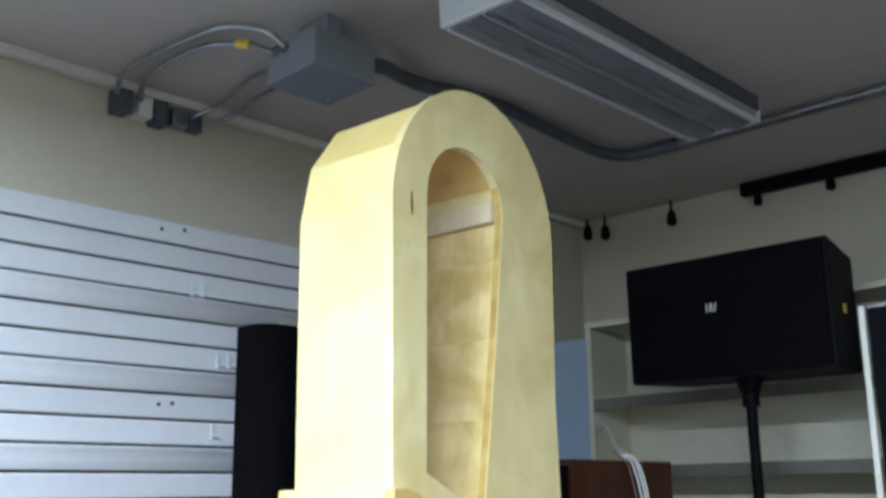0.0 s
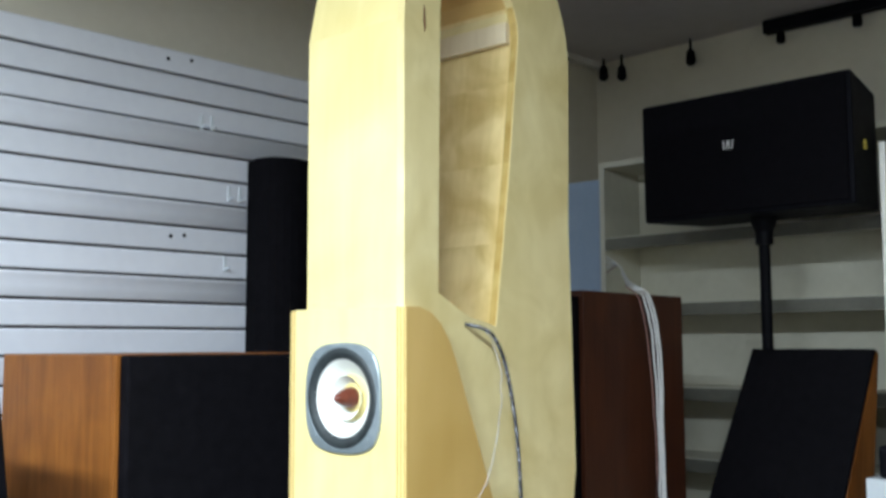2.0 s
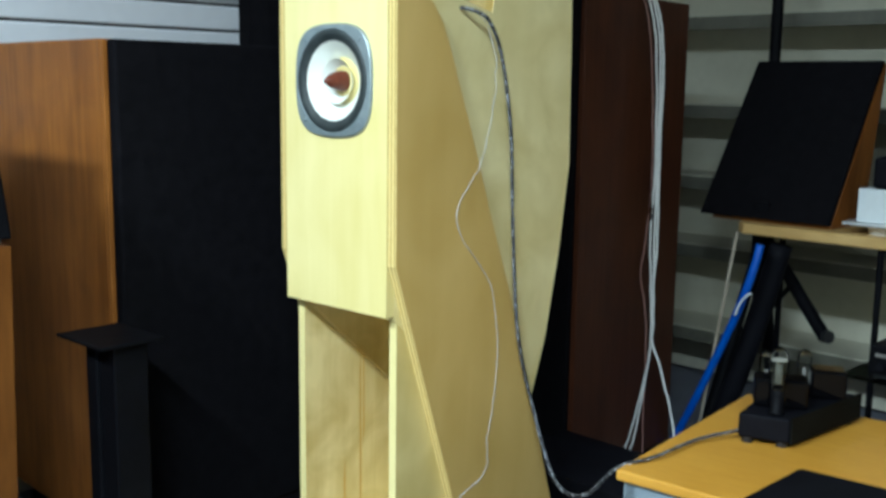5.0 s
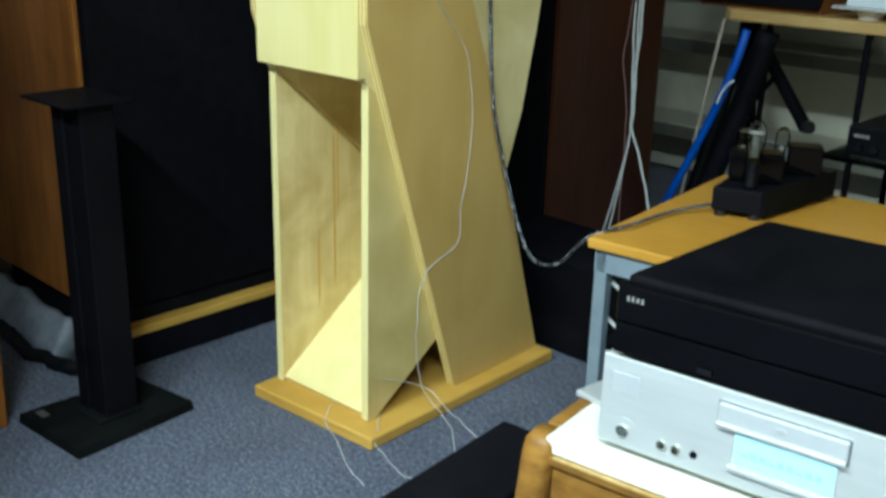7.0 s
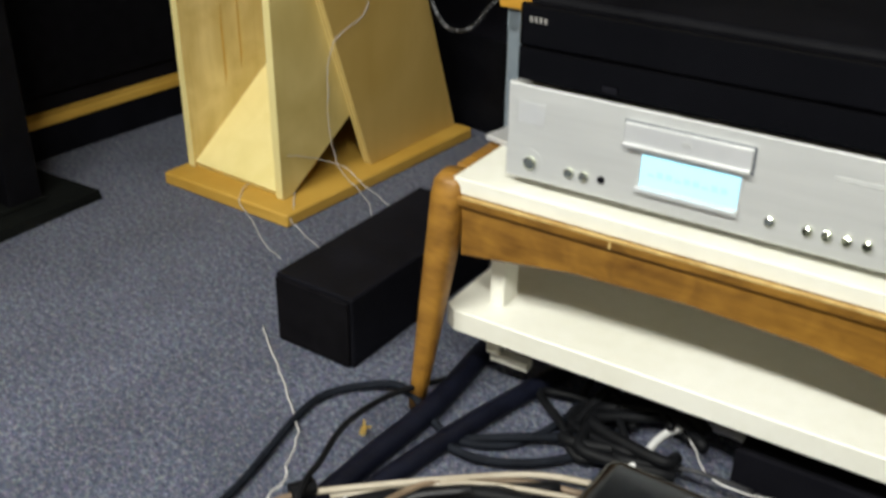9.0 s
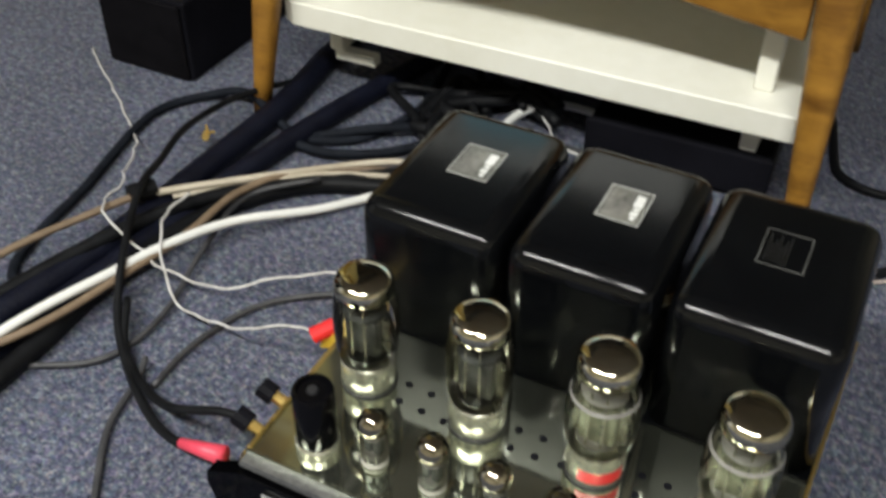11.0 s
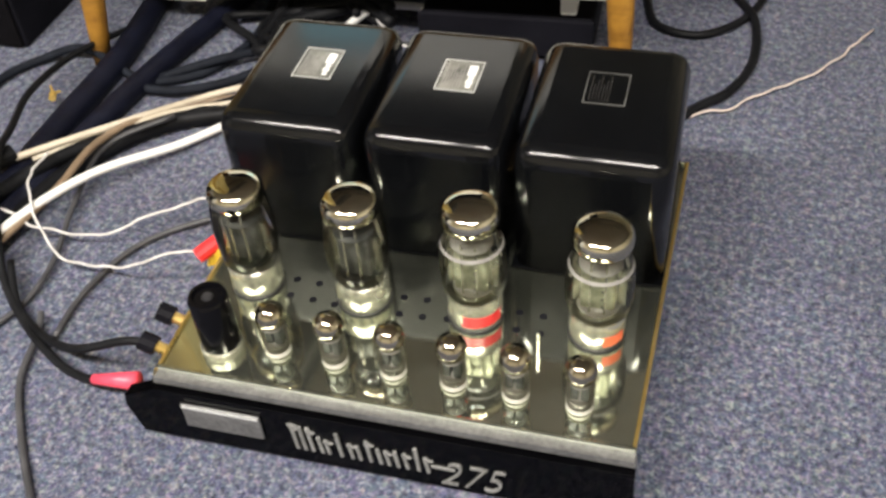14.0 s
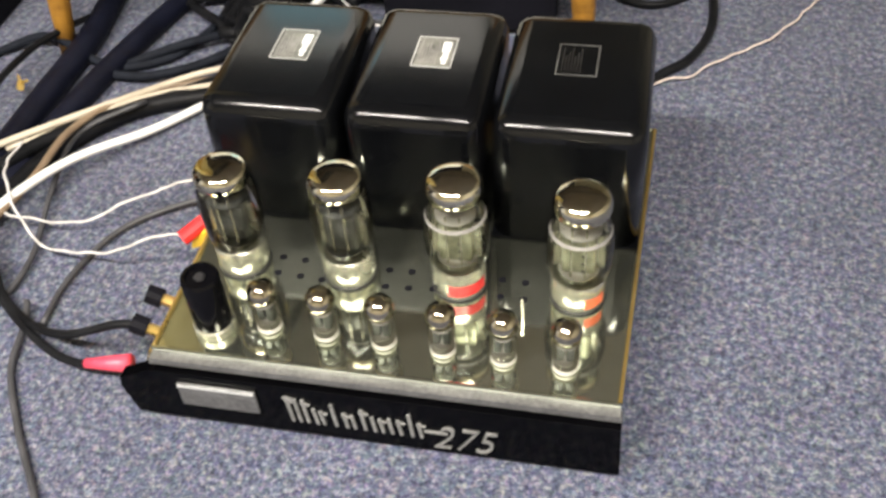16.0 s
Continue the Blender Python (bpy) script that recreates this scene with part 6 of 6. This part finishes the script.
cable("grey_lead", [(-0.60, 0.62, 0.012), (-0.587, 0.594, 0.009), (-0.571, 0.542, 0.006), (-0.523, 0.48, 0.006), (-0.475, 0.428, 0.006), (-0.42, 0.36, 0.006)], 0.0035, "grey_cable", "grey cable strand trailing over the carpet")
cable("grey_lead", [(-0.44, 0.82, 0.02), (-0.517, 0.785, 0.008), (-0.562, 0.736, 0.006), (-0.578, 0.662, 0.006), (-0.572, 0.60, 0.006)], 0.0032, "grey_cable", "thin grey cable beside the amplifier")
cable("grey_lead", [(-0.62, 0.93, 0.03), (-0.678, 0.864, 0.022), (-0.664, 0.774, 0.014), (-0.632, 0.675, 0.008), (-0.64, 0.60, 0.006), (-0.70, 0.55, 0.006)], 0.0032, "grey_cable", "thin grey cable beside the amplifier")
cable("black_loop_cable", [(-0.09, 1.03, 0.008), (-0.031, 1.13, 0.007), (0.003, 1.175, 0.007), (0.022, 1.244, 0.007), (0.017, 1.316, 0.012), (-0.002, 1.369, 0.009), (-0.05, 1.44, 0.007)], 0.0058, "black_cable", "black cable curving over the carpet behind the amplifier")
cable("black_loop_cable", [(-0.15, 1.42, 0.007), (-0.123, 1.33, 0.007), (-0.108, 1.301, 0.007), (-0.077, 1.288, 0.007), (-0.045, 1.293, 0.007), (-0.011, 1.326, 0.007), (0.012, 1.377, 0.007), (0.025, 1.46, 0.007)], 0.0055, "black_cable", "black cable coil on the carpet")
cable("copper_bell_wire", [(-0.06, 1.10, 0.006), (-0.029, 1.121, 0.006), (0.005, 1.138, 0.006), (0.038, 1.18, 0.006), (0.074, 1.214, 0.006), (0.111, 1.261, 0.006), (0.16, 1.36, 0.006)], 0.0012, "copper", "thin pinkish bell wire on the carpet", 8, 0.004)
cable("white_lead", [(-0.492, 1.09, 0.03), (-0.492, 1.126, 0.03), (-0.491, 1.179, 0.03), (-0.468, 1.221, 0.03), (-0.425, 1.245, 0.022), (-0.37, 1.25, 0.012)], 0.0055, "white_cable", "white cable coming out from under a table")
for k, pts in enumerate(([(-0.52, 1.12, 0.01), (-0.46, 1.09, 0.03), (-0.40, 1.10, 0.02), (-0.34, 1.14, 0.02)], [(-0.47, 1.14, 0.01), (-0.42, 1.12, 0.045), (-0.36, 1.16, 0.02)], [(-0.44, 1.06, 0.01), (-0.37, 1.12, 0.03), (-0.30, 1.13, 0.015), (-0.24, 1.18, 0.02)])):
    cable("grey_wire", pts, 0.003, "grey_cable", "tangled grey wire under the table")
# black unit under the shelf, and the dark tangle of leads before it
low_unit = thing("black_power_unit", TM @ pose(0.425, 0.078, 0), "low black power unit on the carpet under a table", "amplifier")
part("case", box(0, 0.222, 0.006, 0.30, 0.012, 0.062, 0.004), "black_metal", low_unit)
part("front_panel", box(-0.002, 0.224, 0, 0.0058, 0.010, 0.064, 0.002), "black", low_unit)
for fx in (0.03, 0.192):
    for fy in (0.03, 0.24):
        part("rubber_foot", lathe([(0.014, 0), (0.016, 0.0118)], 12, Matrix.Translation((fx, fy, 0))), "rubber", low_unit)
dice = random.Random(4)
for k in range(6):
    x0, y0 = 0.23 + 0.020 * k, 0.004 + 0.010 * (k % 3)
    loop = [TM @ Vector((x0 + dice.uniform(-0.04, 0.04) + 0.065 * math.cos(a), y0 + 0.065 + 0.06 * math.sin(a), 0.012 + 0.02 * dice.random() + 0.004 * k)) for a in [0.4 + 1.05 * q for q in range(6)]]
    cable("black_lead", loop, 0.006 + 0.002 * (k % 2), "black_cable", "black lead looped in a tangle under the table")
cable("white_wire", [(-0.479, 1.216, 0.02), (-0.452, 1.18, 0.03), (-0.403, 1.128, 0.04), (-0.349, 1.144, 0.03), (-0.288, 1.185, 0.02)], 0.0015, "wire", "thin pale wire curving under the table", 8, 0.002)
gold = thing("gold_connector", pose(-0.806, 0.937, 0.020, 0, 20, 30), "small gold plated connector on a cable", "connector")
part("barrel", rod((0, -0.006, 0), (0, 0.006, 0), 0.0045, 10), "gold_plate", gold)
for a in (0, 120, 240):
    part("spade", rod((0, 0.006, 0), (0.008 * math.cos(radians(a)), 0.012, 0.008 * math.sin(radians(a))), 0.0016, 6), "gold_plate", gold)
tagged(part("cable_tie", rod((-0.758, 0.803, 0.042), (-0.770, 0.775, 0.044), 0.0115, 14), "black_cable"), "black tape wrap round crossing cables", "tape")

# ---- cables at the horn and the rack ----
cable("braided_cable", [(-1.395, 1.485, 1.243), (-1.372, 1.503, 1.236), (-1.368, 1.535, 1.219), (-1.366, 1.568, 1.160), (-1.364, 1.597, 1.019), (-1.362, 1.609, 0.815), (-1.362, 1.632, 0.614), (-1.352, 1.677, 0.448), (-1.31, 1.675, 0.352), (-1.26, 1.66, 0.318), (-1.20, 1.655, 0.330), (-1.135, 1.66, 0.40), (-1.09, 1.72, 0.42), (-1.085, 1.86, 0.42), (-1.04, 1.95, 0.43)], 0.0036, "braid", "black and white braided cable from loudspeaker to rack", 10, 0, 0, "")
cable("white_hookup_wire", [(-1.392, 1.50, 1.245), (-1.384, 1.535, 1.225), (-1.379, 1.554, 1.191), (-1.378, 1.568, 1.127), (-1.378, 1.554, 1.031), (-1.377, 1.526, 0.957), (-1.374, 1.467, 0.888), (-1.374, 1.472, 0.835), (-1.377, 1.523, 0.778), (-1.379, 1.570, 0.715), (-1.380, 1.590, 0.605), (-1.380, 1.586, 0.515), (-1.379, 1.567, 0.428), (-1.378, 1.556, 0.348), (-1.374, 1.479, 0.320), (-1.373, 1.451, 0.281), (-1.372, 1.441, 0.212), (-1.371, 1.445, 0.130), (-1.367, 1.46, 0.06), (-1.345, 1.468, 0.034), (-1.27, 1.44, 0.018), (-1.197, 1.375, 0.006)], 0.0008, "wire", "thin white wire hanging down a loudspeaker side", 8, 0.003, 0, "")
cable("white_hookup_wire", [(-1.3940, 1.352, 0.1135), (-1.3925, 1.362, 0.1115), (-1.3945, 1.400, 0.094), (-1.3950, 1.440, 0.075), (-1.385, 1.475, 0.058), (-1.355, 1.484, 0.043), (-1.32, 1.475, 0.034), (-1.246, 1.468, 0.016), (-1.185, 1.452, 0.006)], 0.0008, "wire", "thin white wire out of the horn mouth", 8, 0.003, 0, "")
cable("white_hookup_wire", [(-1.497, 1.335, 0.032), (-1.475, 1.300, 0.030), (-1.455, 1.278, 0.020), (-1.412, 1.268, 0.006), (-1.323, 1.222, 0.005), (-1.256, 1.199, 0.005)], 0.0008, "wire", "thin white wire trailing from the base", 8, 0.003, 0, "")
cable("white_hookup_wire", [(-1.40, 1.370, 0.032), (-1.365, 1.335, 0.030), (-1.335, 1.300, 0.014), (-1.300, 1.295, 0.006), (-1.238, 1.272, 0.005), (-1.207, 1.282, 0.005)], 0.0008, "wire", "thin white wire trailing from the base", 8, 0.003, 0, "")
LOW = [[(-1.607, 2.50, 0.43), (-1.638, 2.50, 0.245), (-1.683, 2.50, 0.07), (-1.72, 2.49, 0.012)],
       [(-1.604, 2.49, 0.44), (-1.562, 2.48, 0.342), (-1.508, 2.47, 0.19), (-1.46, 2.42, 0.02)],
       [(-1.612, 2.50, 0.43), (-1.63, 2.50, 0.25), (-1.66, 2.50, 0.09), (-1.69, 2.48, 0.012)],
       [(-1.654, 2.50, 0.596), (-1.628, 2.50, 0.443), (-1.624, 2.50, 0.148), (-1.60, 2.48, 0.01)]]
for k, (dx, mt) in enumerate(((0, "white_cable"), (0.009, "white_cable"), (-0.012, "white_cable"), (-0.028, "red_cable"))):
    cable("hanging_white_cable" if k < 3 else "hanging_red_cable", [(-2.29, 3.22, 1.53 - 0.02 * k), (-2.05, 2.95, 1.47), (-1.80, 2.62, 1.40 - 0.006 * k), (-1.675 + dx, 2.48, 1.362), (-1.648 + dx, 2.50, 1.325), (-1.625 + dx, 2.505, 1.183), (-1.619 + dx * 0.6, 2.505, 0.904), (-1.618 + dx, 2.505, 0.687), *LOW[k]],
          0.0033 if k < 3 else 0.0020, mt, "white cables hanging over a walnut cabinet" if k < 3 else "thin rust red cable hanging over a walnut cabinet", 8, 0.002, 0, "hanging cables")
